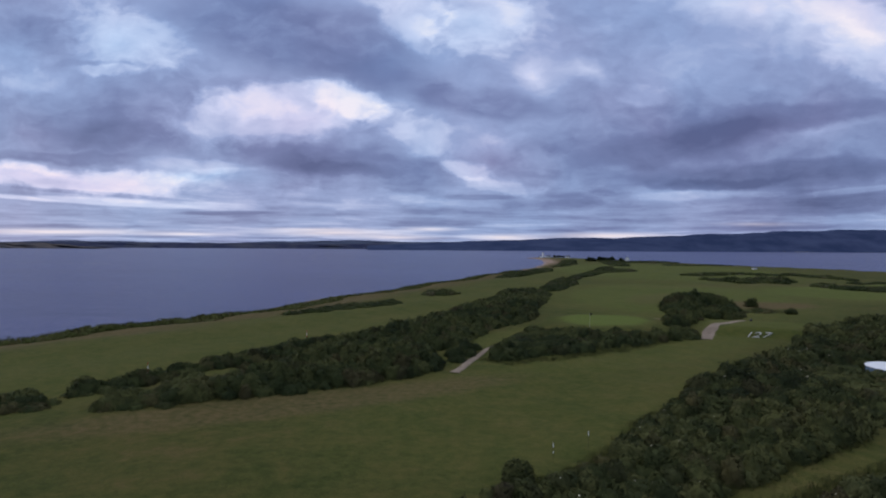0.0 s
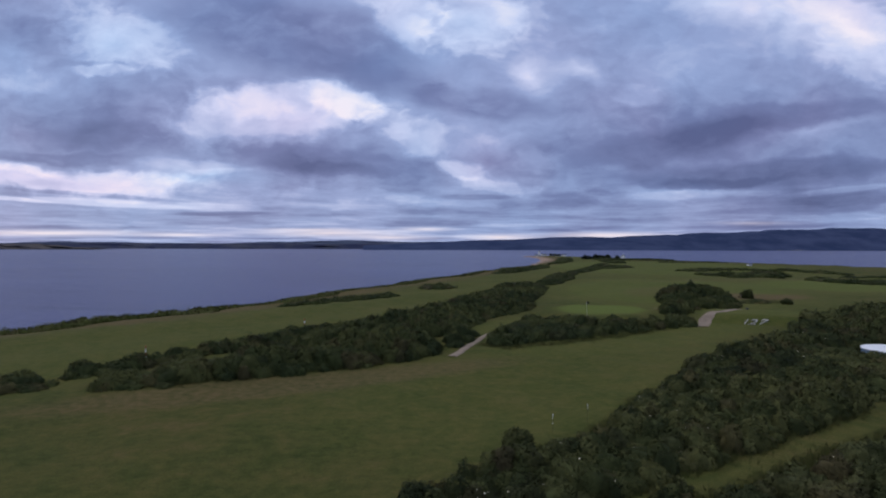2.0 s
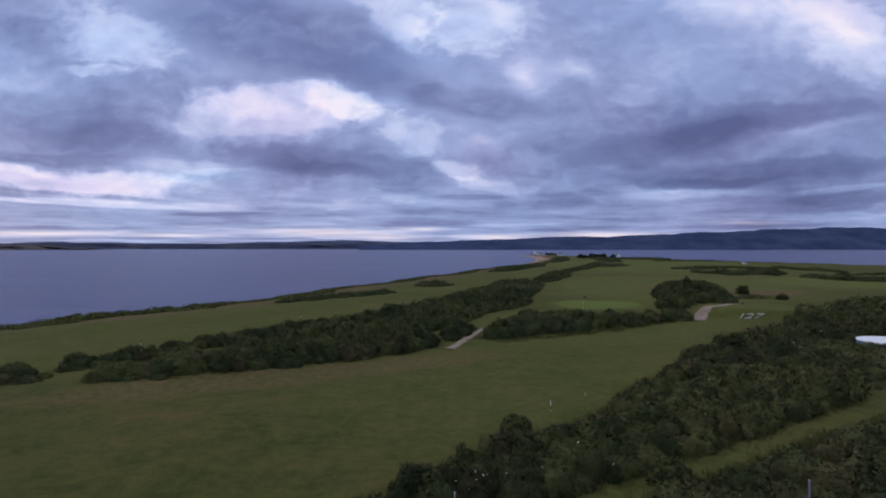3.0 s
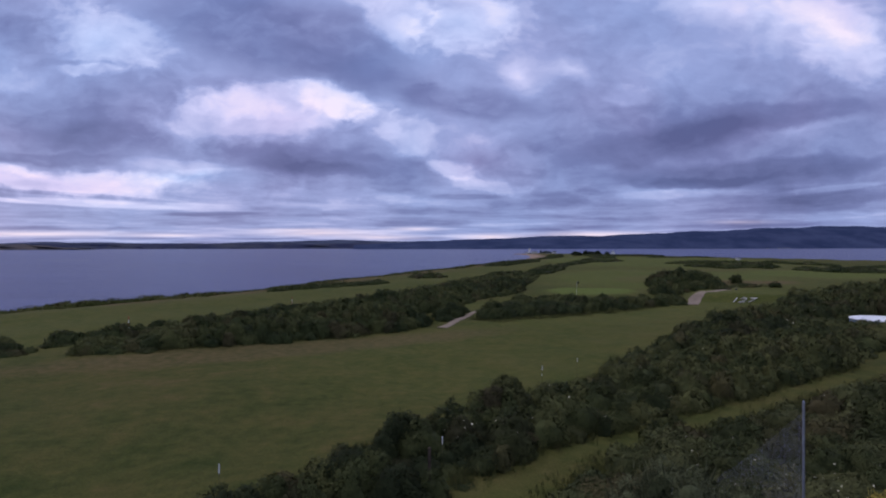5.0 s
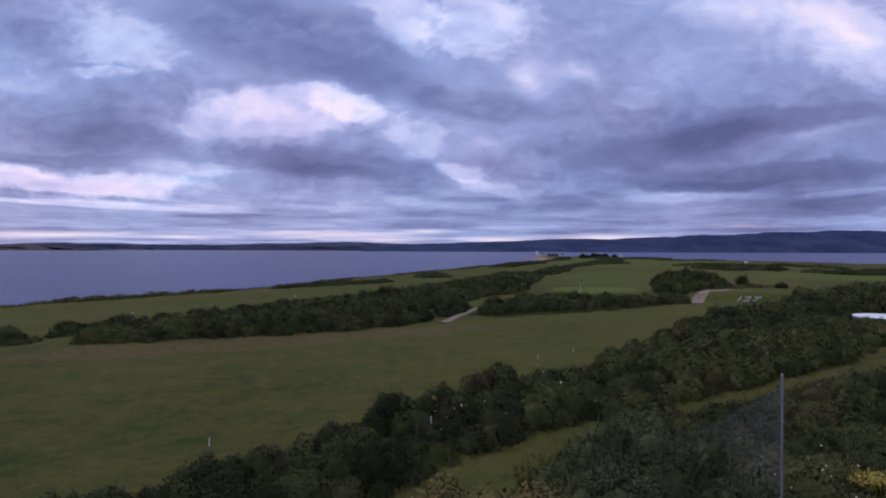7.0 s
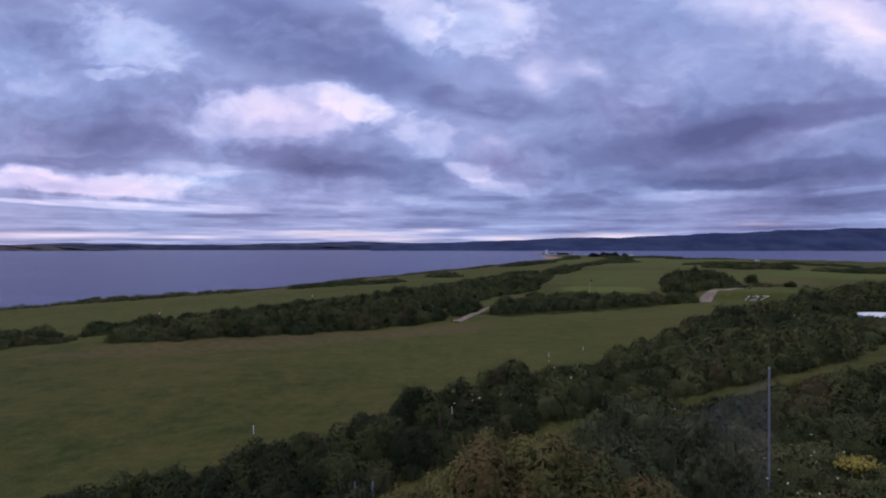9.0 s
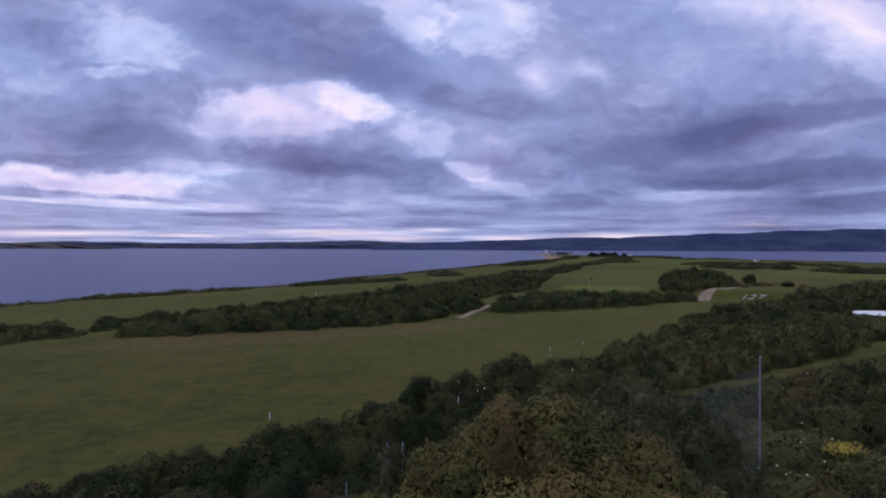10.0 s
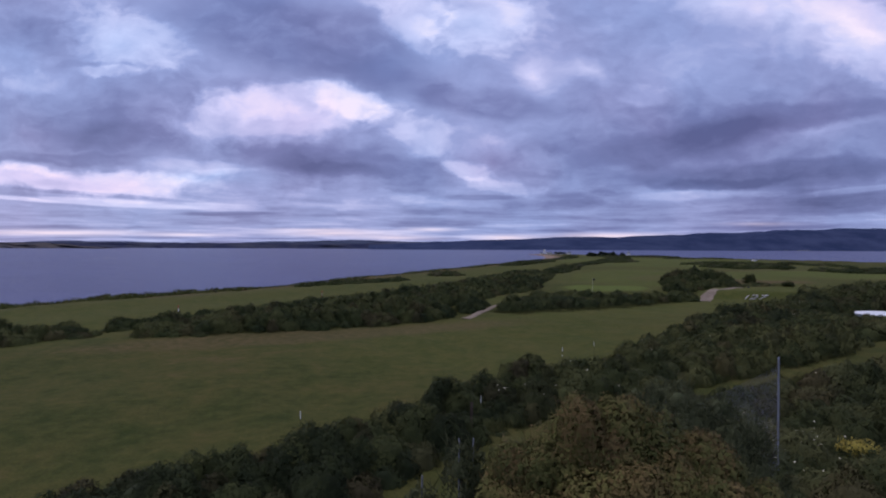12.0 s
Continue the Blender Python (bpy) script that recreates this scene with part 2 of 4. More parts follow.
M_GORSE = foliage("gorse_leaves", (0.022, 0.030, 0.013), (0.051, 0.062, 0.022), (0.100, 0.104, 0.037), (0.080, 0.058, 0.030), 0.80)
M_GORSE_BELT = foliage("gorse_belt", (0.020, 0.030, 0.012), (0.043, 0.055, 0.019), (0.080, 0.088, 0.030), (0.080, 0.058, 0.030), 0.80, 0.3)
M_GORSE_FAR = foliage("gorse_far", (0.024, 0.036, 0.013), (0.039, 0.051, 0.017), (0.064, 0.074, 0.025), (0.10, 0.084, 0.05), 0.78, 0.15)
M_SCRUB = foliage("scrub_leaves", (0.025, 0.032, 0.013), (0.052, 0.063, 0.024), (0.096, 0.100, 0.039), (0.085, 0.062, 0.030), 0.74)
M_WILLOW = foliage("grey_willow_leaves", (0.032, 0.040, 0.018), (0.064, 0.076, 0.034), (0.132, 0.146, 0.074), (0.13, 0.11, 0.07), 0.75, 0.7)
M_ROWAN = foliage("rowan_leaves", (0.054, 0.064, 0.020), (0.106, 0.108, 0.033), (0.160, 0.150, 0.047), (0.160, 0.086, 0.042), 0.40, 0.9)
M_PINE = foliage("pine_needles", (0.020, 0.032, 0.018), (0.030, 0.042, 0.022), (0.042, 0.054, 0.028), (0.04, 0.038, 0.025), 0.85, 0.1)
M_BARK = plain("bark", (0.09, 0.07, 0.055), 0.95, 0.1, 12, 0.5)
M_YELLOW = foliage("yellow_blossom", (0.38, 0.31, 0.06), (0.55, 0.44, 0.10), (0.70, 0.57, 0.18), (0.2, 0.2, 0.05), 0.9, 1.5)
M_CREAM = plain("cream_blossom", (0.62, 0.58, 0.42), 0.9, 0.1, 10, 0.3)
M_WHITE = plain("white_paint", (0.84, 0.84, 0.82), 0.6, 0.3, 5, 0.18)
M_RED = plain("red_paint", (0.45, 0.06, 0.05), 0.6, 0.3, 5, 0.2)
M_BLACK = plain("black_paint", (0.03, 0.03, 0.035), 0.6, 0.3, 5, 0.2)
M_STEEL = plain("galvanised_steel", (0.26, 0.28, 0.32), 0.5, 0.4, 4, 0.3, 0.5)
M_DULL = plain("weathered_post", (0.20, 0.21, 0.24), 0.8, 0.2, 6, 0.4)
M_SHAFT = plain("green_stained_wood", (0.105, 0.105, 0.050), 0.9, 0.1, 8, 0.3)
M_NET = plain("grey_net_cord", (0.24, 0.25, 0.32), 0.9, 0.1, 9, 0.2)
M_STONE = plain("white_stone", (0.52, 0.50, 0.47), 0.85, 0.2, 9, 0.25)
M_SLATE = plain("slate", (0.09, 0.095, 0.11), 0.7, 0.3, 4, 0.3)
M_GLASS_DARK = plain("dark_pane", (0.02, 0.025, 0.03), 0.15, 0.5, 2, 0.2)
M_GRAVEL = plain("grey_gravel", (0.26, 0.205, 0.155), 0.95, 0.1, 3.0, 0.35)
M_SHEET = plain("white_sheet_metal", (0.80, 0.82, 0.84), 0.45, 0.4, 1.2, 0.12)
M_BLUE = plain("blue_wall", (0.12, 0.19, 0.30), 0.6, 0.3, 2, 0.2)
M_MARRAM = foliage("coarse_grass", (0.042, 0.054, 0.014), (0.060, 0.071, 0.019), (0.084, 0.090, 0.028), (0.095, 0.078, 0.033), 0.72, 0.3)


def ground_material():
    m, nt, b = material("turf", 1.0, 0.05)
    p = position(nt)
    at = nt.nodes.new("ShaderNodeAttribute")
    at.attribute_name = "cover"
    s = nt.nodes.new("ShaderNodeSeparateColor")
    nt.links.new(at.outputs["Color"], s.inputs[0])
    n1 = noise_node(nt, p, 0.42, 4, 0.6, 0.3)
    n2 = noise_node(nt, p, 1.6, 5, 0.65)
    n3 = noise_node(nt, p, 11.0, 4, 0.7)
    n0 = noise_node(nt, p, 0.07, 3, 0.55)
    mixn = math_node(nt, "ADD", math_node(nt, "MULTIPLY", n1.outputs["Fac"], 0.42), math_node(nt, "MULTIPLY", n0.outputs["Fac"], 0.33))
    mixn = math_node(nt, "ADD", mixn, math_node(nt, "MULTIPLY", n2.outputs["Fac"], 0.25))
    rough = ramp(nt, mixn, [(0.38, (0.038, 0.050, 0.013)), (0.46, (0.057, 0.063, 0.018)), (0.54, (0.072, 0.070, 0.021)), (0.62, (0.088, 0.073, 0.027))])
    fair = ramp(nt, mixn, [(0.36, (0.068, 0.083, 0.020)), (0.62, (0.096, 0.098, 0.028))])
    dry = ramp(nt, n2.outputs["Fac"], [(0.30, (0.086, 0.064, 0.030)), (0.70, (0.128, 0.094, 0.048))])
    sand = ramp(nt, n2.outputs["Fac"], [(0.30, (0.24, 0.17, 0.13)), (0.70, (0.33, 0.24, 0.185))])
    fe = math_node(nt, "ADD", s.outputs[0], math_node(nt, "MULTIPLY", math_node(nt, "SUBTRACT", n2.outputs["Fac"], 0.5), 0.5), clamp=True)
    de = math_node(nt, "MULTIPLY", s.outputs[1], math_node(nt, "MULTIPLY", n2.outputs["Fac"], 1.9), clamp=True)
    col = mix_rgb(nt, fe, rough, fair)
    short = ramp(nt, s.outputs[0], [(0.74, (0, 0, 0)), (1.0, (1, 1, 1))])
    col = mix_rgb(nt, short, col, (0.098, 0.124, 0.030))
    col = mix_rgb(nt, de, col, dry)
    col = mix_rgb(nt, s.outputs[2], col, sand)
    grain = ramp(nt, n3.outputs["Fac"], [(0.25, (0.70, 0.70, 0.70)), (0.75, (1.30, 1.28, 1.24))])
    col = mix_rgb(nt, 1.0, col, grain, "MULTIPLY")
    clump = ramp(nt, n2.outputs["Fac"], [(0.3, (0.92, 0.93, 0.92)), (0.72, (1.08, 1.07, 1.05))])
    col = mix_rgb(nt, 1.0, col, clump, "MULTIPLY")
    nt.links.new(col, b.inputs["Base Color"])
    h = math_node(nt, "ADD", n3.outputs["Fac"], math_node(nt, "MULTIPLY", n2.outputs["Fac"], 3.0))
    bump(nt, b, h, 0.5, 0.04)
    return m


def water_material():
    m, nt, b = material("sea_water", 0.30, 0.13)
    p = position(nt)
    mp = nt.nodes.new("ShaderNodeMapping")
    mp.inputs["Scale"].default_value = (0.035, 0.14, 0.1)
    mp.inputs["Rotation"].default_value = (0, 0, radians(-8))
    nt.links.new(p, mp.inputs[0])
    big = noise_node(nt, mp.outputs[0], 0.12, 5, 0.6)
    col = ramp(nt, big.outputs["Fac"], [(0.32, (0.013, 0.019, 0.080)), (0.5, (0.023, 0.031, 0.114)), (0.68, (0.042, 0.052, 0.148))])
    nt.links.new(col, b.inputs["Base Color"])
    w = noise_node(nt, p, 0.8, 4, 0.6)
    w2 = noise_node(nt, mp.outputs[0], 1.4, 3, 0.6)
    bump(nt, b, math_node(nt, "ADD", w.outputs["Fac"], w2.outputs["Fac"]), 1.0, 0.35)
    return m


def hill_material(name, lo, hi, scale):
    m, nt, b = material(name, 1.0, 0.0)
    p = position(nt)
    n = noise_node(nt, p, scale, 5, 0.6)
    nt.links.new(ramp(nt, n.outputs["Fac"], [(0.38, lo), (0.64, hi)]), b.inputs["Base Color"])
    return m


M_TURF, M_SEA = ground_material(), water_material()

# ---------------------------------------------------------------- ground
SEA = -2.5
LEFT_Y = (-5000, -400, 0, 50, 87, 104, 124, 153, 199, 240, 288, 343, 400, 463, 570, 660, 738, 800, 840)
LEFT_X = (-1500, -330, -125, -89, -63, -51.5, -45, -33, -16, 1, 18, 40, 61, 79, 101, 115, 121, 116, 150)
RIGHT_Y = (-5000, -400, 0, 340, 406, 463, 558, 672, 740, 800, 840)
RIGHT_X = (1500, 420, 330, 262, 246, 235, 228, 208, 192, 172, 152)


def smooth(a, b, v):
    t = np.clip((v - a) / (b - a), 0, 1)
    return t * t * (3 - 2 * t)


def shore_distance(x, y):
    wob = 2.0 * np.sin(y * 0.11) + 1.4 * np.sin(y * 0.31 + 1)
    left = (x - np.interp(y, LEFT_Y, LEFT_X) - wob) * 0.78
    right = (np.interp(y, RIGHT_Y, RIGHT_X) - x + wob) * 0.9
    return left, right, np.minimum(np.minimum(left, right), (838 - y) * 0.8)


def bell(x, y, cx, cy, rx, ry, turn=0.0):
    c, s = math.cos(radians(turn)), math.sin(radians(turn))
    u, v = ((x - cx) * c + (y - cy) * s) / rx, (-(x - cx) * s + (y - cy) * c) / ry
    return 1 - smooth(0.55, 1.0, np.sqrt(u * u + v * v))


def height(x, y):
    x, y = np.asarray(x, float), np.asarray(y, float)
    left, right, d = shore_distance(x, y)
    z = -3.6 + 2.0 * smooth(-6, 5, d) + 1.6 * smooth(3, 22, d)
    z = z - 1.0 * smooth(250, 700, y) * smooth(0, 20, d)
    z = z + 0.7 * bell(x, y, 25.5, 91, 13, 13)
    u, v = (x - 46.1) * 0.88 - (y - 84.8) * 0.48, (x - 46.1) * 0.48 + (y - 84.8) * 0.88
    z = z + 1.05 * (1 - smooth(0, 3.2, np.maximum(np.abs(u) - 5.5, np.abs(v) - 4.4)))
    bumps = 0.16 * np.sin(x * 0.13 + 1.0) * np.sin(y * 0.11) + 0.10 * np.sin(x * 0.31 - y * 0.23) + 0.05 * np.sin(x * 0.9 + y * 0.7)
    return z + bumps * smooth(2, 20, d)


def ground_at(x, y):
    return float(height(x, y))


def axis(stops):
    """Grid lines whose spacing grows away from the middle."""
    out = []
    for (a, b, n) in stops:
        out.extend(np.linspace(a, b, n, endpoint=False))
    return np.array(out + [stops[-1][1]])


def mesh_object(name, verts, faces, mats, parent=None, smooth_shade=False):
    me = bpy.data.meshes.new(name)
    me.from_pydata(verts, [], faces)
    for mt in mats if isinstance(mats, (list, tuple)) else [mats]:
        me.materials.append(mt)
    if smooth_shade:
        me.polygons.foreach_set("use_smooth", [True] * len(me.polygons))
    ob = new(name, me)
    if parent:
        ob.parent = parent
    return ob


def grid_object(name, gx, gy, fz, mat):
    X, Y = np.meshgrid(gx, gy)
    Z = fz(X, Y)
    nx, ny = len(gx), len(gy)
    i = (np.arange(ny - 1)[:, None] * nx + np.arange(nx - 1)[None, :]).ravel()
    faces = np.stack([i, i + 1, i + nx + 1, i + nx], 1)
    verts = np.stack([X.ravel(), Y.ravel(), Z.ravel()], 1)
    return mesh_object(name, verts.tolist(), faces.tolist(), mat, smooth_shade=True), X.ravel(), Y.ravel()


gx = axis([(-4800, -700, 12), (-700, -150, 30), (-150, -60, 60), (-60, 80, 150), (80, 300, 90), (300, 800, 20), (800, 4800, 12)])
gy = axis([(-4800, -300, 12), (-300, -20, 30), (-20, 130, 160), (130, 330, 110), (330, 900, 120), (900, 4800, 14)])
ground, VX, VY = grid_object("ground", gx, gy, height, M_TURF)
tagged(ground, "rough golf links turf with mown fairways and a sandy shore", "ground", kind="structure")

left, right, dist = shore_distance(VX, VY)
fairway = np.maximum.reduce([
    bell(VX, VY, 25.5, 92, 10, 10.5) * 1.0,                                   # putting green
    0.5 * smooth(15, 26, left) * (1 - smooth(46, 56, left)) * smooth(20, 40, VY + 0.3 * VX + 40),  # strip along the shore
    0.8 * bell(VX, VY, 60, 150, 42, 75, -22),
    0.8 * bell(VX, VY, 120, 330, 90, 190, -12),
    0.85 * bell(VX, VY, 140, 165, 85, 48, 15),
    0.76 * bell(VX, VY, 48, 87, 13, 11, 30),
    0.6 * bell(VX, VY, 24, 69, 32, 9, 35),
    0.4 * bell(VX, VY, 14, 50, 34, 18, 38),
    0.62 * bell(VX, VY, 8.2, 78, 3.6, 15, -30),
    0.3 * bell(VX, VY, 13.5, 26, 24, 2.8, 32),
    0.45 * bell(VX, VY, 10.2, 50, 0.7, 16, -12),
])
dry = np.maximum.reduce([
    0.72 * smooth(3, 7, dist) * (1 - smooth(12, 24, dist)),
    0.95 * bell(VX, VY, 69, 125, 15, 11, 20),
    0.3 * bell(VX, VY, 52, 140, 8, 22, -30),
    0.55 * bell(VX, VY, -10, 45.5, 4.0, 24, -62),
    0.3 * bell(VX, VY, 100, 190, 60, 8, 10),
    0.08 * bell(VX, VY, 14, 26.8, 24, 1.2, 32),
])
sandy = (1 - smooth(2.0, 4.5, dist)) * np.maximum(0.45, smooth(140, 330, VY) * (left < right)) + smooth(450, 560, VY) * (1 - smooth(4, 12, left)) * 0.95 + 0.8 * bell(VX, VY, 35.6, 97.6, 1.4, 0.8, 0)
cover = np.stack([np.clip(fairway, 0, 1), np.clip(dry, 0, 1), np.clip(sandy, 0, 1), np.ones_like(dry)], 1)
layer = ground.data.color_attributes.new("cover", "FLOAT_COLOR", "POINT")
layer.data.foreach_set("color", cover.astype(np.float32).ravel())

water, _, _ = grid_object("water", np.linspace(-4800, 4800, 9), np.linspace(-4800, 4800, 9), lambda x, y: 0 * x + SEA, M_SEA)
tagged(water, "calm slate-blue sea under an overcast evening sky", "water", kind="structure")


# a thin broken line of foam over a shoal
rng_f = random.Random(9)
foam_v, foam_f = [], []
for k in range(26):
    fx, fy = -314 + k * 1.9 + rng_f.uniform(-2, 2), 470 - k * 0.45 + rng_f.uniform(-1.5, 1.5)
    fl, fw = rng_f.uniform(2, 6), rng_f.uniform(0.25, 0.9) * (1 + 0.8 * (k > 13))
    first = len(foam_v)
    for a in range(10):
        wob = rng_f.uniform(0.7, 1.2)
        foam_v.append((fx + fl * wob * math.cos(a * 0.628), fy + fw * wob * math.sin(a * 0.628), SEA + 0.03 + 0.001 * k))
    foam_f.append(tuple(range(first, first + 10)))
tagged(mesh_object("foam", foam_v, foam_f, M_STONE), "thin pale streak of foam on the sea", "foam", kind="stuff")


# ---------------------------------------------------------------- far shores
def hills(name, label, x0, x1, y0, depth, prof_x, prof_h, mat, rough, seed, steps=220, rows=14):
    """A ridge whose crest follows a height profile along x, with a wooded, folded face."""
    xs = np.linspace(x0, x1, steps)
    vs = np.linspace(0, 1, rows)
    verts, faces = [], []
    for j, v in enumerate(vs):
        rise = math.sin(min(v / 0.7, 1) * math.pi / 2) if v <= 0.7 else 1 - 0.5 * (v - 0.7) / 0.3
        for i, x in enumerate(xs):
            crest = np.interp(x, prof_x, prof_h)
            n = noise.fractal(Vector((x * rough, v * 4 + seed, seed)), 0.9, 2.0, 5)
            z = SEA - 0.4 + max(0.0, crest * rise + n * crest * 0.10 * min(1, v * 3) + 3 * n * v)
            verts.append((x * (1 + 0.25 * v), y0 + depth * v + 40 * n, z))
    for j in range(rows - 1):
        for i in range(steps - 1):
            a = j * steps + i
            faces.append((a, a + 1, a + steps + 1, a + steps))
    ob = mesh_object(name, verts, faces, mat, smooth_shade=True)
    return tagged(ob, label, "hills", kind="structure")


# distance haze is put into the left, right and pale hill colours as blue
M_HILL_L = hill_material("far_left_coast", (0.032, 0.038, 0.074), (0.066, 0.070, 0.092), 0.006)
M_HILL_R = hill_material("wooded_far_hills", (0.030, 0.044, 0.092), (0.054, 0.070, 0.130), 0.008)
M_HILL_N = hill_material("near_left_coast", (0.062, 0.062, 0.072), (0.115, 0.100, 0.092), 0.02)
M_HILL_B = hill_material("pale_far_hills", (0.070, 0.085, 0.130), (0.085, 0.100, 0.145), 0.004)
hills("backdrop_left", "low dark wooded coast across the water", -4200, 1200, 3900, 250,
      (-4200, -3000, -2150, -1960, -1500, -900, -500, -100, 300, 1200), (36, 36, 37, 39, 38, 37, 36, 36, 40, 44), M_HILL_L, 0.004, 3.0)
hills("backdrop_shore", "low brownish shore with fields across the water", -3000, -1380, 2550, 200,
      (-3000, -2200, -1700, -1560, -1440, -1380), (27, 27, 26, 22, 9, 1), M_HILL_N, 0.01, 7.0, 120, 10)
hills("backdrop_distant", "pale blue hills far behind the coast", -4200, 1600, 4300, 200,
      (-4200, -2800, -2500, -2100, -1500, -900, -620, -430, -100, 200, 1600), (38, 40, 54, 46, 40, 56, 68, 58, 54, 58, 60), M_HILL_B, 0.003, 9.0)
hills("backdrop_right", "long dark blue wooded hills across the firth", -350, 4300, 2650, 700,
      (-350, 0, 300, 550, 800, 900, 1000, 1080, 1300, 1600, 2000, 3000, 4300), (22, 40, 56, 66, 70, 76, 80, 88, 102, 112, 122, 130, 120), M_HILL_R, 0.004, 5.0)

# ---------------------------------------------------------------- foliage builders
def inside(poly, px, py):
    n, hit = len(poly), np.zeros(len(px), bool)
    for i in range(n):
        (x1, y1), (x2, y2) = poly[i], poly[(i + 1) % n]
        cross = ((y1 > py) != (y2 > py)) & (px < (x2 - x1) * (py - y1) / (y2 - y1 + 1e-9) + x1)
        hit ^= cross
    return hit


def edge_distance(poly, px, py):
    best = np.full(len(px), 1e9)
    for i in range(len(poly)):
        (x1, y1), (x2, y2) = poly[i], poly[(i + 1) % len(poly)]
        ux, uy = x2 - x1, y2 - y1
        t = np.clip(((px - x1) * ux + (py - y1) * uy) / (ux * ux + uy * uy), 0, 1)
        best = np.minimum(best, np.hypot(px - x1 - t * ux, py - y1 - t * uy))
    return best


def blades(rng, pos, nrm, count, length, width, spread, tone, flat=0.35):
    """Pointed leaves about each point, width a share of the length; flat: 0 lies along the surface, 1 stands out of it. Returns vertices, triangles, tones and the mass's own directions."""
    n = len(pos) * count
    p, nr = np.repeat(pos, count, 0), np.repeat(nrm, count, 0)
    mass = nr / (np.linalg.norm(nr, axis=1)[:, None] + 1e-9)
    nr = nr + rng.normal(0, spread * 0.6, (n, 3))
    nr /= np.linalg.norm(nr, axis=1)[:, None] + 1e-9
    tang = np.cross(nr, rng.normal(0, 1, (n, 3)))
    tang /= np.linalg.norm(tang, axis=1)[:, None] + 1e-9
    d = tang * (1 - flat) + nr * flat + rng.normal(0, 0.15, (n, 3))
    d /= np.linalg.norm(d, axis=1)[:, None] + 1e-9
    side = np.cross(nr * (1 - flat) + tang * flat, d)
    side /= np.linalg.norm(side, axis=1)[:, None] + 1e-9
    size = np.repeat(np.broadcast_to(np.asarray(length, float), (len(pos),)), count)[:, None]
    ln = size * rng.uniform(0.55, 1.25, (n, 1))
    wd = size * width * rng.uniform(0.7, 1.3, (n, 1))
    base = p + rng.normal(0, 0.25, p.shape) * size
    v = np.stack([base - side * wd * 0.5, base + side * wd * 0.5, base + d * ln], 1).reshape(-1, 3)
    return v, np.arange(len(v)).reshape(-1, 3), np.repeat(np.repeat(tone, count, 0), 3, 0), np.repeat(mass, 3, 0)


def dome_points(rng, cx, cy, cz, r, h, per_m2, low=-0.1):
    area = 2 * math.pi * r * (0.5 * r + 0.5 * h)
    n = max(6, int(area * per_m2))
    z = rng.uniform(low, 1, n)
    a = rng.uniform(0, 2 * math.pi, n)
    s = np.sqrt(1 - np.clip(z, 0, 1) ** 2)
    d = np.stack([s * np.cos(a), s * np.sin(a), z], 1)
    ph = rng.uniform(0, 6.28, 6)
    q = d * (r, r, h)
    f = 2.6 / max(r, 0.4) ** 0.5

    def lumps_at(q):
        return (0.17 * np.sin(q[:, 0] * f + ph[0]) * np.sin(q[:, 1] * f + ph[1]) + 0.14 * np.sin(q[:, 2] * f * 1.3 + ph[2]) * np.sin(q[:, 0] * f * 1.7 + ph[3])
                + 0.09 * np.sin(q[:, 1] * f * 2.9 + ph[4]) * np.sin(q[:, 0] * f * 2.6 + ph[5]))

    base = lumps_at(q)
    lump = 1 + base + rng.normal(0, 0.05, n)
    pos = np.stack([cx + d[:, 0] * r * lump, cy + d[:, 1] * r * lump, cz + d[:, 2] * h * lump], 1)
    nr = d / np.array([r, r, h])
    nr /= np.linalg.norm(nr, axis=1)[:, None]
    slope = np.stack([lumps_at(q + 0.02 * np.eye(3)[k]) - base for k in range(3)], 1) / 0.02
    slope -= nr * (slope * nr).sum(1)[:, None]
    nr = nr - slope * min(r, h) * 1.2
    nr /= np.linalg.norm(nr, axis=1)[:, None]
    return pos, nr


DOME = [(math.cos(2 * math.pi * k / 9) * math.cos(e), math.sin(2 * math.pi * k / 9) * math.cos(e), math.sin(e)) for e in (-0.1, 0.45, 0.95) for k in range(9)] + [(0, 0, 1)]
DOME_F = [(j * 9 + k, j * 9 + (k + 1) % 9, j * 9 + 9 + (k + 1) % 9, j * 9 + 9 + k) for j in range(2) for k in range(9)] + [(18 + k, 18 + (k + 1) % 9, 27) for k in range(9)]


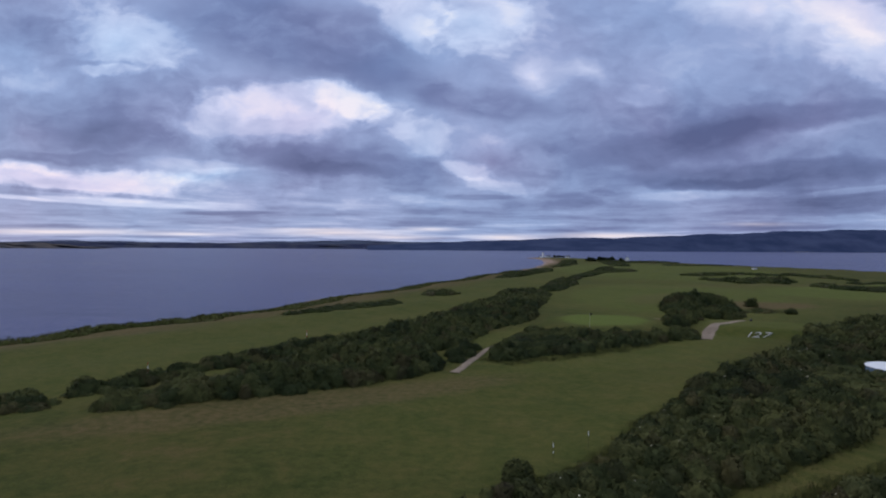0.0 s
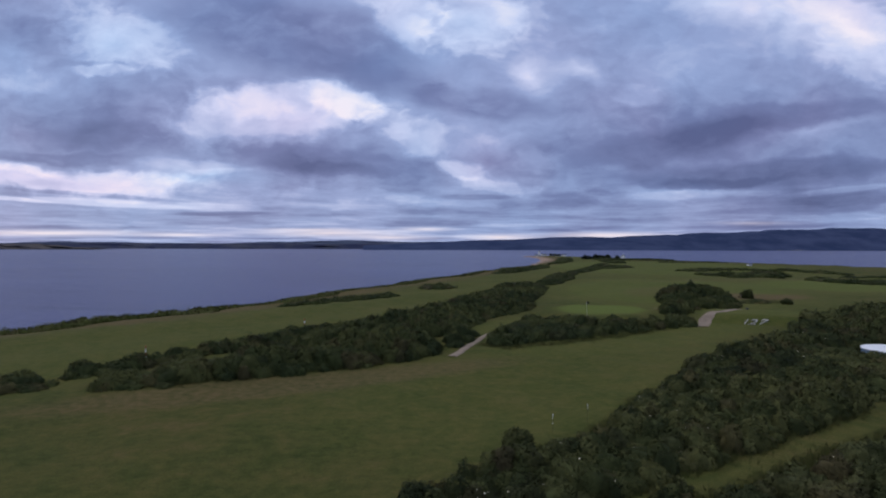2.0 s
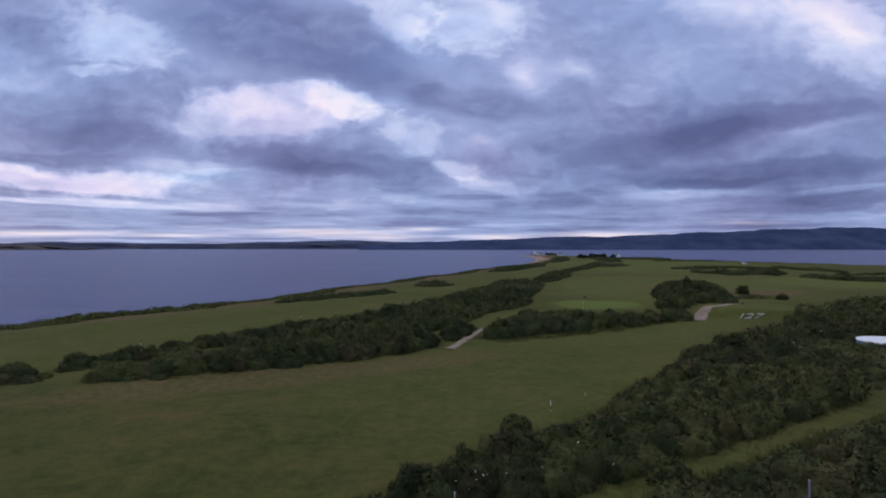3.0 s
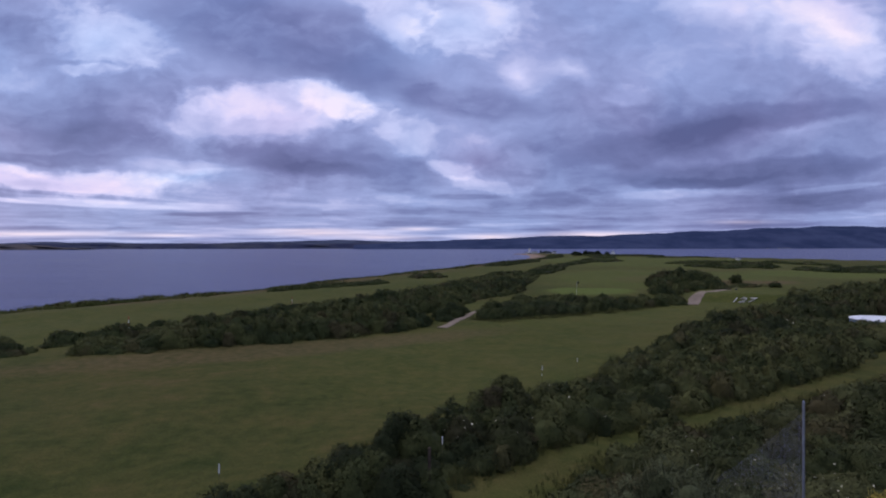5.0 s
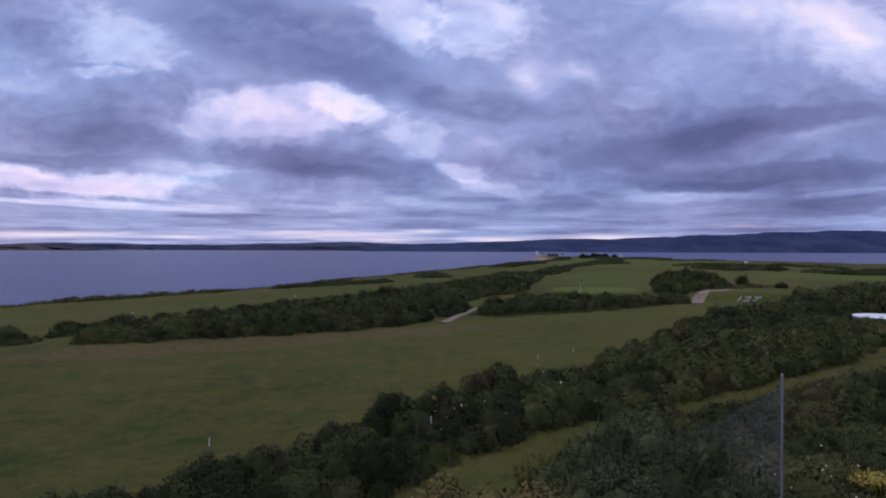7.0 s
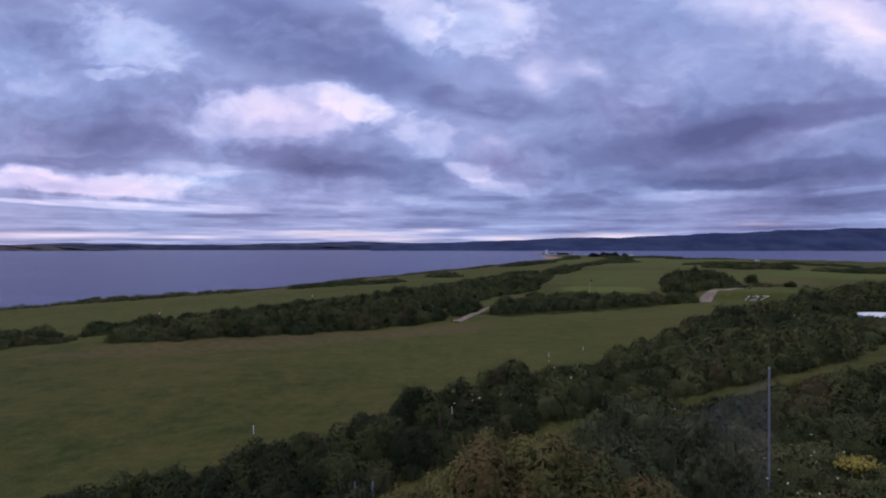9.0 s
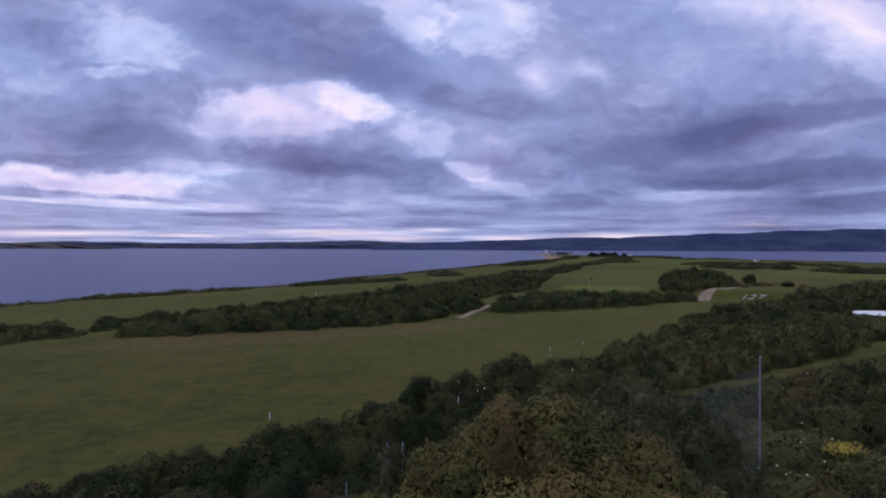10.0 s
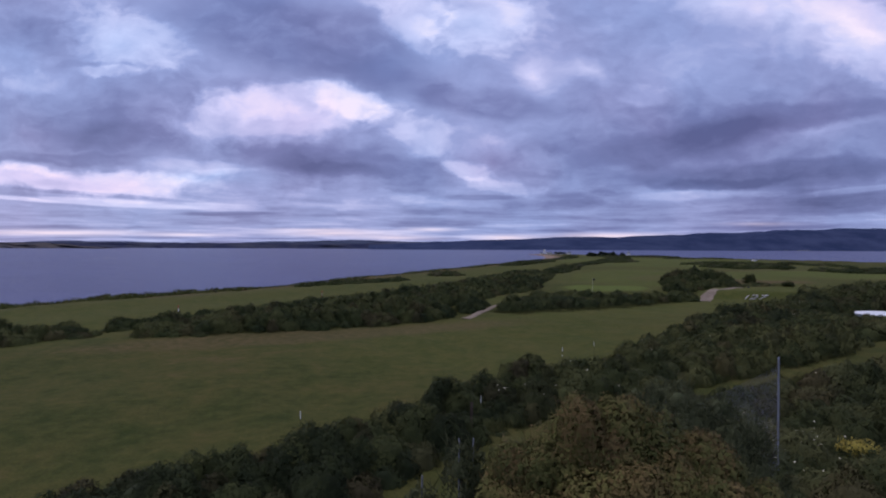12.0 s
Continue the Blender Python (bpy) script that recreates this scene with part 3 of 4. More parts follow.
def fill_mesh(ob_name, parts, mats):
    """Joins (vertices, triangles-or-quads, material slot, tones, directions) into one mesh object."""
    verts, loops, starts, slots, tones, puffs_n, off, ls = [], [], [], [], [], [], 0, 0
    for v, f, slot, tone, out in parts:
        f = np.asarray(f)
        verts.append(np.asarray(v, float))
        tones.append(np.broadcast_to(np.asarray(tone, float), (len(v), 2)))
        puffs_n.append(np.broadcast_to(np.asarray(out, float), (len(v), 3)))
        loops.append((f + off).ravel())
        starts.append(ls + np.arange(len(f)) * f.shape[1])
        slots.append(np.full(len(f), slot))
        off += len(v)
        ls += f.size
    verts, loops, tones = np.concatenate(verts), np.concatenate(loops), np.concatenate(tones)
    starts, slots = np.concatenate(starts), np.concatenate(slots)
    me = bpy.data.meshes.new(ob_name)
    me.vertices.add(len(verts))
    me.vertices.foreach_set("co", verts.astype(np.float32).ravel())
    me.loops.add(len(loops))
    me.loops.foreach_set("vertex_index", loops.astype(np.int32))
    me.polygons.add(len(starts))
    me.polygons.foreach_set("loop_start", starts.astype(np.int32))
    me.polygons.foreach_set("material_index", slots.astype(np.int32))
    for mt in mats:
        me.materials.append(mt)
    me.update(calc_edges=True)
    layer = me.color_attributes.new("tone", "FLOAT_COLOR", "POINT")
    rgba = np.concatenate([tones, np.zeros((len(verts), 1)), np.ones((len(verts), 1))], 1)
    layer.data.foreach_set("color", rgba.astype(np.float32).ravel())
    puff = me.attributes.new("puff", "FLOAT_VECTOR", "POINT")
    puff.data.foreach_set("vector", np.concatenate(puffs_n).astype(np.float32).ravel())
    return new(ob_name, me)


CANOPY = {}
UP = (0, 0, 1)


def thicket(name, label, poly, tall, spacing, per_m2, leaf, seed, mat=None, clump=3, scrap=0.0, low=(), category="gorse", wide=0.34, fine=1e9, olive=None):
    """A dense stand of shrubs that fills a patch of the plan. low: (x, y, reach, share of the height). fine: how far
    from the origin the leaves stay at their finest. olive: the stretch of x over which shade put into the shrubs' tone
    gives way to lighter olive.
    """
    rng = np.random.default_rng(seed)
    xs, ys = [p[0] for p in poly], [p[1] for p in poly]
    GX, GY = np.meshgrid(np.arange(min(xs), max(xs), spacing), np.arange(min(ys), max(ys), spacing * 0.9))
    px = GX.ravel() + rng.uniform(-0.45, 0.45, GX.size) * spacing
    py = GY.ravel() + rng.uniform(-0.45, 0.45, GX.size) * spacing
    keep = inside(poly, px, py) & (rng.uniform(0, 1, GX.size) > scrap)
    px, py = px[keep], py[keep]
    swell = 0.78 + 0.2 * np.sin(px * 0.37 + seed) * np.sin(py * 0.29 + seed * 2) + rng.uniform(-0.34, 0.36, len(px))
    edge = edge_distance(poly, px, py)
    rr = np.minimum(spacing * rng.uniform(0.5, 1.2, len(px)), edge + 0.35 * spacing)
    hh = tall * np.clip(swell, 0.3, 1.35) * (0.6 + 0.4 * np.minimum(1, edge / spacing))
    for lx, ly, reach, share in low:
        hh *= share + (1 - share) * smooth(reach * 0.7, reach, np.hypot(px - lx, py - ly))
    stay = hh > 0.12
    px, py, rr, hh = px[stay], py[stay], rr[stay], hh[stay]
    gz = height(px, py) - 0.1
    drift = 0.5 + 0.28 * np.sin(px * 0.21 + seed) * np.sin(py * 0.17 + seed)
    # shade put into the tone: darkest at low x, easing to olive
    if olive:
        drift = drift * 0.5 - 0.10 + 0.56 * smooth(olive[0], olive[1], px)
    coarse = np.maximum(1.0, np.hypot(px, py) / fine)
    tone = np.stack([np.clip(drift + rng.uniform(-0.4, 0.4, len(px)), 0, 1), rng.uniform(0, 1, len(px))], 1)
    parts, P, N, T, S = [], [], [], [], []
    for k in range(len(px)):
        near = np.hypot(px - px[k], py - py[k]) < rr[k] + rr
        near[k] = False
        pos, nr = dome_points(rng, px[k], py[k], gz[k], rr[k], hh[k], per_m2 / coarse[k] ** 1.8)
        out = np.ones(len(pos), bool)
        for q in np.nonzero(near)[0]:
            e = ((pos[:, 0] - px[q]) / rr[q]) ** 2 + ((pos[:, 1] - py[q]) / rr[q]) ** 2 + ((pos[:, 2] - gz[q]) / hh[q]) ** 2
            out &= e > 0.6
        P.append(pos[out])
        N.append(nr[out])
        T.append(np.repeat(tone[k:k + 1], out.sum(), 0))
        S.append(np.full(out.sum(), leaf * coarse[k] ** 0.9))
        # the core takes a darker leaf tone, shade put into the gaps between leaves
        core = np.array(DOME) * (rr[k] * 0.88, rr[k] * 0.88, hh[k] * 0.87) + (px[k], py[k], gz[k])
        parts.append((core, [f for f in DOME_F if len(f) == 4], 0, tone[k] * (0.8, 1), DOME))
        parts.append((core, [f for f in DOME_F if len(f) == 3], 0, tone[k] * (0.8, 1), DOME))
    P, N, T, S = np.concatenate(P), np.concatenate(N), np.concatenate(T), np.concatenate(S)
    CANOPY[seed] = P[N[:, 2] > 0.55]
    v, f, t, m = blades(rng, P, N, clump, S, wide, 0.35, T, 0.14)
    parts.append((v, f, 0, t, m))
    # a few long shoots stand above the mass
    pick = rng.uniform(0, 1, len(P)) < 0.03
    v, f, t, m = blades(rng, P[pick], N[pick] + (0, 0, 0.6), 2, np.minimum(S[pick] * 2.2, 0.32), 0.13, 0.25, T[pick], 1.0)
    parts.append((v, f, 0, t, m))
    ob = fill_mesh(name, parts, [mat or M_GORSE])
    return tagged(ob, label, category, kind="stuff")


# ---------------------------------------------------------------- thickets
TANK = (44.7, 57.0)
thicket("gorse_thicket", "dense dark green gorse thicket along the fairway edge",
        [(-14.8, 8.4), (-14.6, 12.4), (-12.0, 13.5), (-9.2, 14.7), (-7.2, 15.8), (-5.0, 17.4), (-4.0, 19.2), (-2.8, 22), (0.2, 24.6), (3.0, 28), (6.6, 30.6), (10.5, 34.5), (13.6, 39.5), (18, 44),
         (31.3, 40.5), (26.5, 37.1), (20.7, 33.5), (16.0, 30.4), (11.8, 27.6), (8.7, 25.6), (5.7, 23.5), (3.3, 21.5), (0.9, 18.9), (-0.9, 16.8), (-2.3, 15.0), (-3.7, 12.2), (-5.0, 8.8), (-8, 7)],
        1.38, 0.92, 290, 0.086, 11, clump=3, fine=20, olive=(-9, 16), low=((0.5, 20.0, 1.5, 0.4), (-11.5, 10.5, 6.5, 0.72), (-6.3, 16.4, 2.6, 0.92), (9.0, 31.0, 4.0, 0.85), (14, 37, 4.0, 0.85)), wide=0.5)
thicket("gorse_thicket", "broad mass of dark gorse with olive and rusty patches",
        [(18, 44), (22.3, 51), (28.9, 56.7), (40, 67.5), (53, 83), (64, 91.5), (72, 94), (90, 105), (80, 90), (60, 63), (48, 50), (31, 41)],
        1.8, 1.5, 62, 0.2, 12, clump=3, fine=50, low=((TANK[0], TANK[1], 4.8, 0.0), (TANK[0] - 4.5, TANK[1] - 6, 9.5, 0.42), (TANK[0] - 9.5, TANK[1] - 12.5, 8.0, 0.7), (22.0, 48.0, 6.0, 0.82)), wide=0.42)
thicket("gorse_thicket", "long belt of dark gorse between two fairways",
        [(-24.6, 41.8), (-20.5, 43.0), (-17.0, 45.7), (-13.0, 47.3), (-9.0, 50.3), (-4.3, 53.4), (0.0, 58.0), (-0.2, 61.5), (-1.2, 66), (0.8, 69.5), (4.0, 75.5), (8.2, 87), (14.2, 94.5), (16.6, 103), (17.4, 111), (23.6, 133), (27.5, 149), (27.5, 158), (23.5, 163),
         (16.0, 156), (13.2, 141), (0.4, 103), (-7.2, 87), (-12.4, 75), (-14.2, 66), (-16.6, 60), (-17.6, 54.2), (-21.6, 49.8), (-24.2, 46), (-25.8, 43.6)],
        1.45, 1.3, 58, 0.21, 13, M_GORSE_BELT, 3, fine=52, wide=0.42, low=((24, 150, 30, 0.55), (12, 118, 22, 0.8)))
thicket("gorse_thicket", "narrow back row of dark gorse behind the long belt",
        [(-30.6, 46.6), (-28.3, 46.9), (-25.6, 47.9), (-24.0, 54.6), (-19.6, 60.6), (-16.8, 65.2), (-13.4, 74), (-14.6, 76.5), (-18.7, 70.2), (-21.9, 63.8), (-25.0, 58.2), (-27.2, 53.2), (-28.6, 49.8), (-30.8, 48.8)], 1.05, 1.2, 60, 0.22, 18, M_GORSE_BELT, wide=0.45)
thicket("gorse_thicket", "low round gorse beside the narrow gravel path",
        [(0.3, 60.4), (1.0, 58.6), (3.2, 64.2), (4.4, 68.8), (2.3, 68.9), (0.6, 65)], 1.2, 1.2, 80, 0.19, 19, M_GORSE_BELT, wide=0.42)
thicket("heath_scrub", "low olive scrub between the heath bushes",
        [(56.5, 112), (64, 107.5), (66.5, 109), (60, 115)], 0.55, 1.2, 40, 0.25, 20, wide=0.42, category="scrub", mat=None)
thicket("gorse_thicket", "small clump of dark gorse at the field edge",
        [(-33, 39.2), (-29.4, 42.5), (-29.5, 45.2), (-33, 46.5), (-42, 45), (-44, 38), (-38, 35)], 1.12, 1.3, 60, 0.21, 14, M_GORSE_BELT, wide=0.42)
thicket("gorse_thicket", "low bank of dark gorse in front of the green",
        [(4.9, 64.5), (6.0, 61.2), (13.9, 65.2), (22.2, 71.5), (29.9, 77.0), (34.5, 78.5), (36, 83), (29, 80.5), (22, 80.5), (16.5, 82), (13.2, 86), (8.8, 76.5), (6.4, 70.5)],
        1.3, 1.4, 50, 0.24, 15, M_GORSE_BELT, wide=0.42, low=((9.5, 75, 9.5, 0.42),))
thicket("gorse_thicket", "tall dark gorse mound on the heath",
        [(41.6, 105), (43.0, 114), (48.5, 127), (56, 136.5), (60.5, 135), (60.5, 127), (58.5, 116), (55, 106), (50.5, 100.5), (46, 101)], 2.0, 1.9, 36, 0.28, 16, M_GORSE_BELT, wide=0.42, low=((56.5, 110, 9.0, 0.6),))
thicket("gorse_thicket", "narrow strip of dark gorse beside the gravel path",
        [(33.2, 79.5), (34.8, 83.5), (38.2, 91.0), (44, 99), (43, 103), (37.5, 97), (33.4, 87)], 1.9, 1.5, 36, 0.28, 17, M_GORSE_BELT, wide=0.42)

# ---------------------------------------------------------------- foreground scrub
thicket("scrub_thicket", "mixed gorse and bramble scrub beside the grassy track",
        [(3.4, 13.2), (3.3, 16.4), (4.3, 18.5), (7.8, 21.6), (11.2, 23.6), (14.7, 25.9), (19.0, 28.6), (23.0, 30.4), (27.4, 32.6), (36, 37.4), (26, 24), (14.5, 11.5), (11, 9.5), (9.0, 12.5)],
        1.25, 1.05, 270, 0.090, 21, M_SCRUB, 3, 0.08, ((13.0, 16.4, 2.6, 0.4),), category="scrub", wide=0.5, fine=20)

# far belts
FAR = (
    ("distant strip of dark gorse above the shore", [(-28, 101), (-23, 104), (-9, 124), (-11.5, 130), (-21, 118)], 1.0, 1.8, 18, 0.4),
    ("distant low gorse clump above the shore", [(-5, 144), (0, 146), (4.5, 152), (1, 157), (-4, 151)], 1.1, 1.8, 18, 0.4),
    ("far belt of gorse above the beach", [(21.5, 234), (32, 243), (56, 299), (62, 333), (47, 307), (31, 271)], 1.5, 2.4, 12, 0.5),
    ("far tapering gorse belt above the beach", [(70, 373), (76, 371), (102, 445), (136, 596), (124, 598), (88, 440)], 1.5, 3.0, 8, 0.6),
    ("far winding hedge of dark gorse", [(26.5, 158), (32, 161), (44.5, 192), (49, 218), (44, 219), (37, 200)], 1.15, 1.8, 16, 0.4),
    ("far thin hedge of dark gorse", [(46, 219), (50, 219), (66, 254), (86, 300), (105, 358), (101, 366), (80, 306), (60, 255)], 1.4, 2.2, 12, 0.5),
    ("far dark gorse clump at the bend", [(80.6, 286), (100, 299), (102, 318), (93, 316)], 1.5, 2.4, 10, 0.5),
    ("far belt of gorse before the trees", [(116, 392), (124, 386), (144, 456), (158, 540), (149, 542), (128, 456)], 1.8, 3.0, 8, 0.6),
    ("far thin line of dark gorse", [(110, 250), (134, 267), (154, 255), (157, 222), (162, 226), (159, 262), (136, 276), (108, 262)], 1.5, 2.6, 9, 0.6),
    ("far block of dark gorse on the links", [(101, 232), (103, 211), (105, 203.5), (119, 198), (129, 212), (124, 226), (108, 222)], 2.0, 2.4, 11, 0.5),
    ("far dark gorse belt across the links", [(121, 191), (117.5, 175), (122, 159), (140, 141), (170, 150), (172, 160), (146, 157), (129, 172), (127, 192)], 1.6, 2.4, 11, 0.5),
    ("far thin gorse strip near the water", [(143, 201), (170, 196), (172, 202), (144, 206)], 1.2, 2.2, 10, 0.5),
    ("far low gorse near the water", [(160, 420), (205, 410), (206, 416), (162, 427)], 1.2, 2.6, 8, 0.6),
)
for k, (label, poly, tall, gap, dens, leaf) in enumerate(FAR):
    thicket("gorse_thicket", label, poly, tall * (0.68 if gap > 2 else 0.9), gap, dens, leaf, 101 + k, M_GORSE_FAR, wide=0.42)

# low scrub on the bank above the tide line
SHORE_Y = np.concatenate([np.linspace(20, 150, 27), np.linspace(165, 330, 12)])
SHORE_X = np.interp(SHORE_Y, LEFT_Y, LEFT_X) + 2.0 * np.sin(SHORE_Y * 0.11) + 1.4 * np.sin(SHORE_Y * 0.31 + 1)
bank_poly = [(x + 5.0, y) for x, y in zip(SHORE_X, SHORE_Y)] + [(x + 11.0 + 1.5 * math.sin(y * 0.2), y) for x, y in zip(SHORE_X[::-1], SHORE_Y[::-1])]
thicket("shore_scrub", "low strip of coarse grass and scrub on the shore bank", bank_poly, 0.85, 1.2, 26, 0.26, 41, M_MARRAM, 3, 0.12, category="scrub", wide=0.45, fine=70, low=((-22, 190, 95, 0.5), (60, 330, 110, 0.5)))


# ---------------------------------------------------------------- helpers for single things
def part(name, bm, mat, parent=None, label="", smooth_shade=False):
    me = bpy.data.meshes.new(name)
    if smooth_shade:
        for f in bm.faces:
            f.smooth = True
    bm.to_mesh(me)
    bm.free()
    me.materials.append(mat)
    ob = new(name, me)
    ob.parent = parent
    return tagged(ob, label) if label else ob


def empty(name, x, y, z=None, turn=0.0):
    ob = new(name)
    ob.matrix_world = pose(x, y, ground_at(x, y) if z is None else z, 0, 0, turn)
    ob.empty_display_size = 0.2
    return ob


def tube(points, radii, sides=8, bm=None):
    """A tapered round bar along points."""
    bm = bm or bmesh.new()
    rings = []
    for i, p in enumerate(points):
        p = Vector(p)
        d = (Vector(points[min(i + 1, len(points) - 1)]) - Vector(points[max(i - 1, 0)])).normalized()
        a = d.orthogonal().normalized()
        c = d.cross(a)
        rings.append([bm.verts.new(p + (a * math.cos(2 * math.pi * k / sides) + c * math.sin(2 * math.pi * k / sides)) * radii[i]) for k in range(sides)])
    for r0, r1 in zip(rings, rings[1:]):
        for k in range(sides):
            bm.faces.new((r0[k], r0[(k + 1) % sides], r1[(k + 1) % sides], r1[k]))
    bm.faces.new(rings[0][::-1])
    bm.faces.new(rings[-1])
    return bm


def block(sx, sy, sz, x=0, y=0, z=0, bevel=0.0, bm=None):
    """A box with its base centre at (x, y, z)."""
    bm = bm or bmesh.new()
    vs = bmesh.ops.create_cube(bm, size=1, matrix=Matrix.Translation((x, y, z + sz / 2)) @ Matrix.Diagonal((sx, sy, sz, 1)))["verts"]
    if bevel:
        es = list({e for v in vs for e in v.link_edges})
        bmesh.ops.bevel(bm, geom=es, offset=bevel, segments=2, affect="EDGES")
    return bm


def gable(sx, sy, rise, z, over=0.3, bm=None):
    """A pitched roof with its ridge along x."""
    bm = bm or bmesh.new()
    hx, hy = sx / 2 + over, sy / 2 + over
    drop = rise * over / (sy / 2)
    for sgn in (-1, 1):
        a = [bm.verts.new(c) for c in ((-hx, sgn * hy, z - drop), (hx, sgn * hy, z - drop), (hx, 0, z + rise), (-hx, 0, z + rise),
                                       (-hx, sgn * hy, z - drop + 0.18), (hx, sgn * hy, z - drop + 0.18), (hx, 0, z + rise + 0.18), (-hx, 0, z + rise + 0.18))]
        for q in ((0, 1, 2, 3), (4, 5, 6, 7), (0, 1, 5, 4), (1, 2, 6, 5), (3, 0, 4, 7)):
            bm.faces.new([a[i] for i in q])
    bmesh.ops.recalc_face_normals(bm, faces=bm.faces)
    return bm


def crown(name, parent, lumps, per_m2, leaf, seed, mat, wide=0.5, count=3, shoots=0.02, flat=0.4, spread=0.8):
    """Leaves over a cluster of rounded lumps (x, y, z, r, h), in the parent's own space."""
    rng = np.random.default_rng(seed)
    parts = []
    for (x, y, z, r, h) in lumps:
        pos, nr = dome_points(rng, x, y, z, r, h, per_m2, -0.75)
        below = pos[:, 2] < z
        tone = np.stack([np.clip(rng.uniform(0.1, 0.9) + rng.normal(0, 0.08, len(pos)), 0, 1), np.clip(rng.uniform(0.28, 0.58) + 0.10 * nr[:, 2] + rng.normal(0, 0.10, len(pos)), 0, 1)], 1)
        pos = pos - nr * rng.uniform(0, 0.16, (len(pos), 1)) * r
        v, f, t, m = blades(rng, pos, nr + (0, 0, 0.25), count, leaf, wide, spread, tone, flat)
        parts.append((v, f, 0, t, m))
        pick = rng.uniform(0, 1, len(pos)) < shoots
        v, f, t, m = blades(rng, pos[pick], nr[pick] + (0, 0, 1.4), 2, min(leaf * 4.5, 0.3), 0.08, 0.2, tone[pick], 1.0)
        parts.append((v, f, 0, t, m))
        # core tone lowered as well, so the crown's gaps are shaded by colour
        core = np.array(DOME) * (r * 0.56, r * 0.56, h * 0.56) + (x, y, z)
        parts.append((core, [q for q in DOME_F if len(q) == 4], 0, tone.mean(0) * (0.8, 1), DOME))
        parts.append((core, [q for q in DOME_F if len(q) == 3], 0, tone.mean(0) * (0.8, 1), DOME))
    ob = fill_mesh(name, parts, [mat])
    ob.parent = parent
    return ob


def tufted(lumps, seed, many=4):
    """Smaller tufts set round the outside of each lump."""
    rng = random.Random(seed)
    out = list(lumps)
    for (x, y, z, r, h) in lumps:
        for _ in range(many if r < 1.2 else 0):
            a, e = rng.uniform(0, 2 * math.pi), rng.uniform(0.0, 1.4)
            k = rng.uniform(0.32, 0.5)
            out.append((x + r * 0.85 * math.cos(a) * math.cos(e), y + r * 0.85 * math.sin(a) * math.cos(e), z + h * 0.85 * math.sin(e), r * k, h * k * 1.15))
    return out


def tree(name, label, x, y, lumps, per_m2, leaf, seed, mat, category, trunk_r=0.09, many=0, **kw):
    """A stem that forks into a limb for each lump of the crown."""
    top = empty(name, x, y)
    tagged(top, label, category)
    fork = (0.05, 0.02, min(l[2] for l in lumps) * 0.45)
    part("trunk", tube([(0, 0, -0.25), (0.02, 0.03, fork[2] * 0.5), fork], [trunk_r * 1.3, trunk_r, trunk_r * 0.8], 9), M_BARK, top)
    bm = bmesh.new()
    for (lx, ly, lz, r, h) in lumps:
        mid = ((fork[0] + lx) / 2, (fork[1] + ly) / 2, fork[2] + (lz - fork[2]) * 0.6)
        tube([fork, mid, (lx, ly, lz + h * 0.5)], [trunk_r * 0.6, trunk_r * 0.4, 0.012], 6, bm)
    part("limbs", bm, M_BARK, top)
    crown("crown", top, tufted(lumps, seed, many), per_m2, leaf, seed, mat, **kw)
    return top


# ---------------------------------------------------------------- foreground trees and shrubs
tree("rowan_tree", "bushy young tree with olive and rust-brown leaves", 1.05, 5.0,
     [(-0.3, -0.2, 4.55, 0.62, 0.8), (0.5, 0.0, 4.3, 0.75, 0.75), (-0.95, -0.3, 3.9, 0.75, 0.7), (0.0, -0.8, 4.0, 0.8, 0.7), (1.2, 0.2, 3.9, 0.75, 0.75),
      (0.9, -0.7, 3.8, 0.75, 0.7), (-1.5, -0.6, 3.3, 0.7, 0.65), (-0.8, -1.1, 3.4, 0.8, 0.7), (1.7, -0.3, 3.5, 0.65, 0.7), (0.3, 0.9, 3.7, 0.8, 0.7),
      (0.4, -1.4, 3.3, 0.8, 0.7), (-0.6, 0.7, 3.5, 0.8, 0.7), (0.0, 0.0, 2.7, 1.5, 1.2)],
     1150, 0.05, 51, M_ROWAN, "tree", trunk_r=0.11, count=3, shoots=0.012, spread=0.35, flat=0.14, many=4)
tree("willow_bush", "grey-green willow bush with upright shoots by the net", 4.05, 9.4,
     [(-0.9, -0.8, 3.35, 0.6, 0.75), (0.0, 0.0, 3.4, 0.65, 0.75), (0.8, 0.5, 3.1, 0.6, 0.75), (0.5, -0.8, 3.1, 0.6, 0.7), (-0.5, 0.8, 3.3, 0.6, 0.8),
      (1.3, -0.1, 2.7, 0.55, 0.7), (0.5, 1.3, 2.95, 0.6, 0.7), (-1.2, 0.1, 3.1, 0.6, 0.75), (-0.4, -1.5, 2.95, 0.6, 0.65), (-0.2, 1.5, 2.9, 0.6, 0.7),
      (1.2, 1.1, 2.4, 0.6, 0.7), (-1.2, -1.2, 2.6, 0.6, 0.7), (0.6, -1.5, 2.4, 0.6, 0.7), (0.0, 0.0, 1.7, 1.4, 1.4)],
     640, 0.06, 52, M_WILLOW, "bush", trunk_r=0.07, many=4, wide=0.26, shoots=0.06, flat=0.4)
tree("willow_bush", "slim grey-green willow bush around the fence posts", -0.62, 6.0,
     [(-0.15, 0.0, 3.95, 0.24, 0.5), (0.1, -0.06, 3.85, 0.24, 0.5), (-0.1, -0.2, 3.1, 0.4, 0.7), (0.3, 0.1, 2.7, 0.42, 0.6), (0.0, 0.0, 1.6, 0.6, 0.9)],
     1000, 0.065, 53, M_WILLOW, "bush", trunk_r=0.04, wide=0.3, shoots=0.03, flat=0.5)
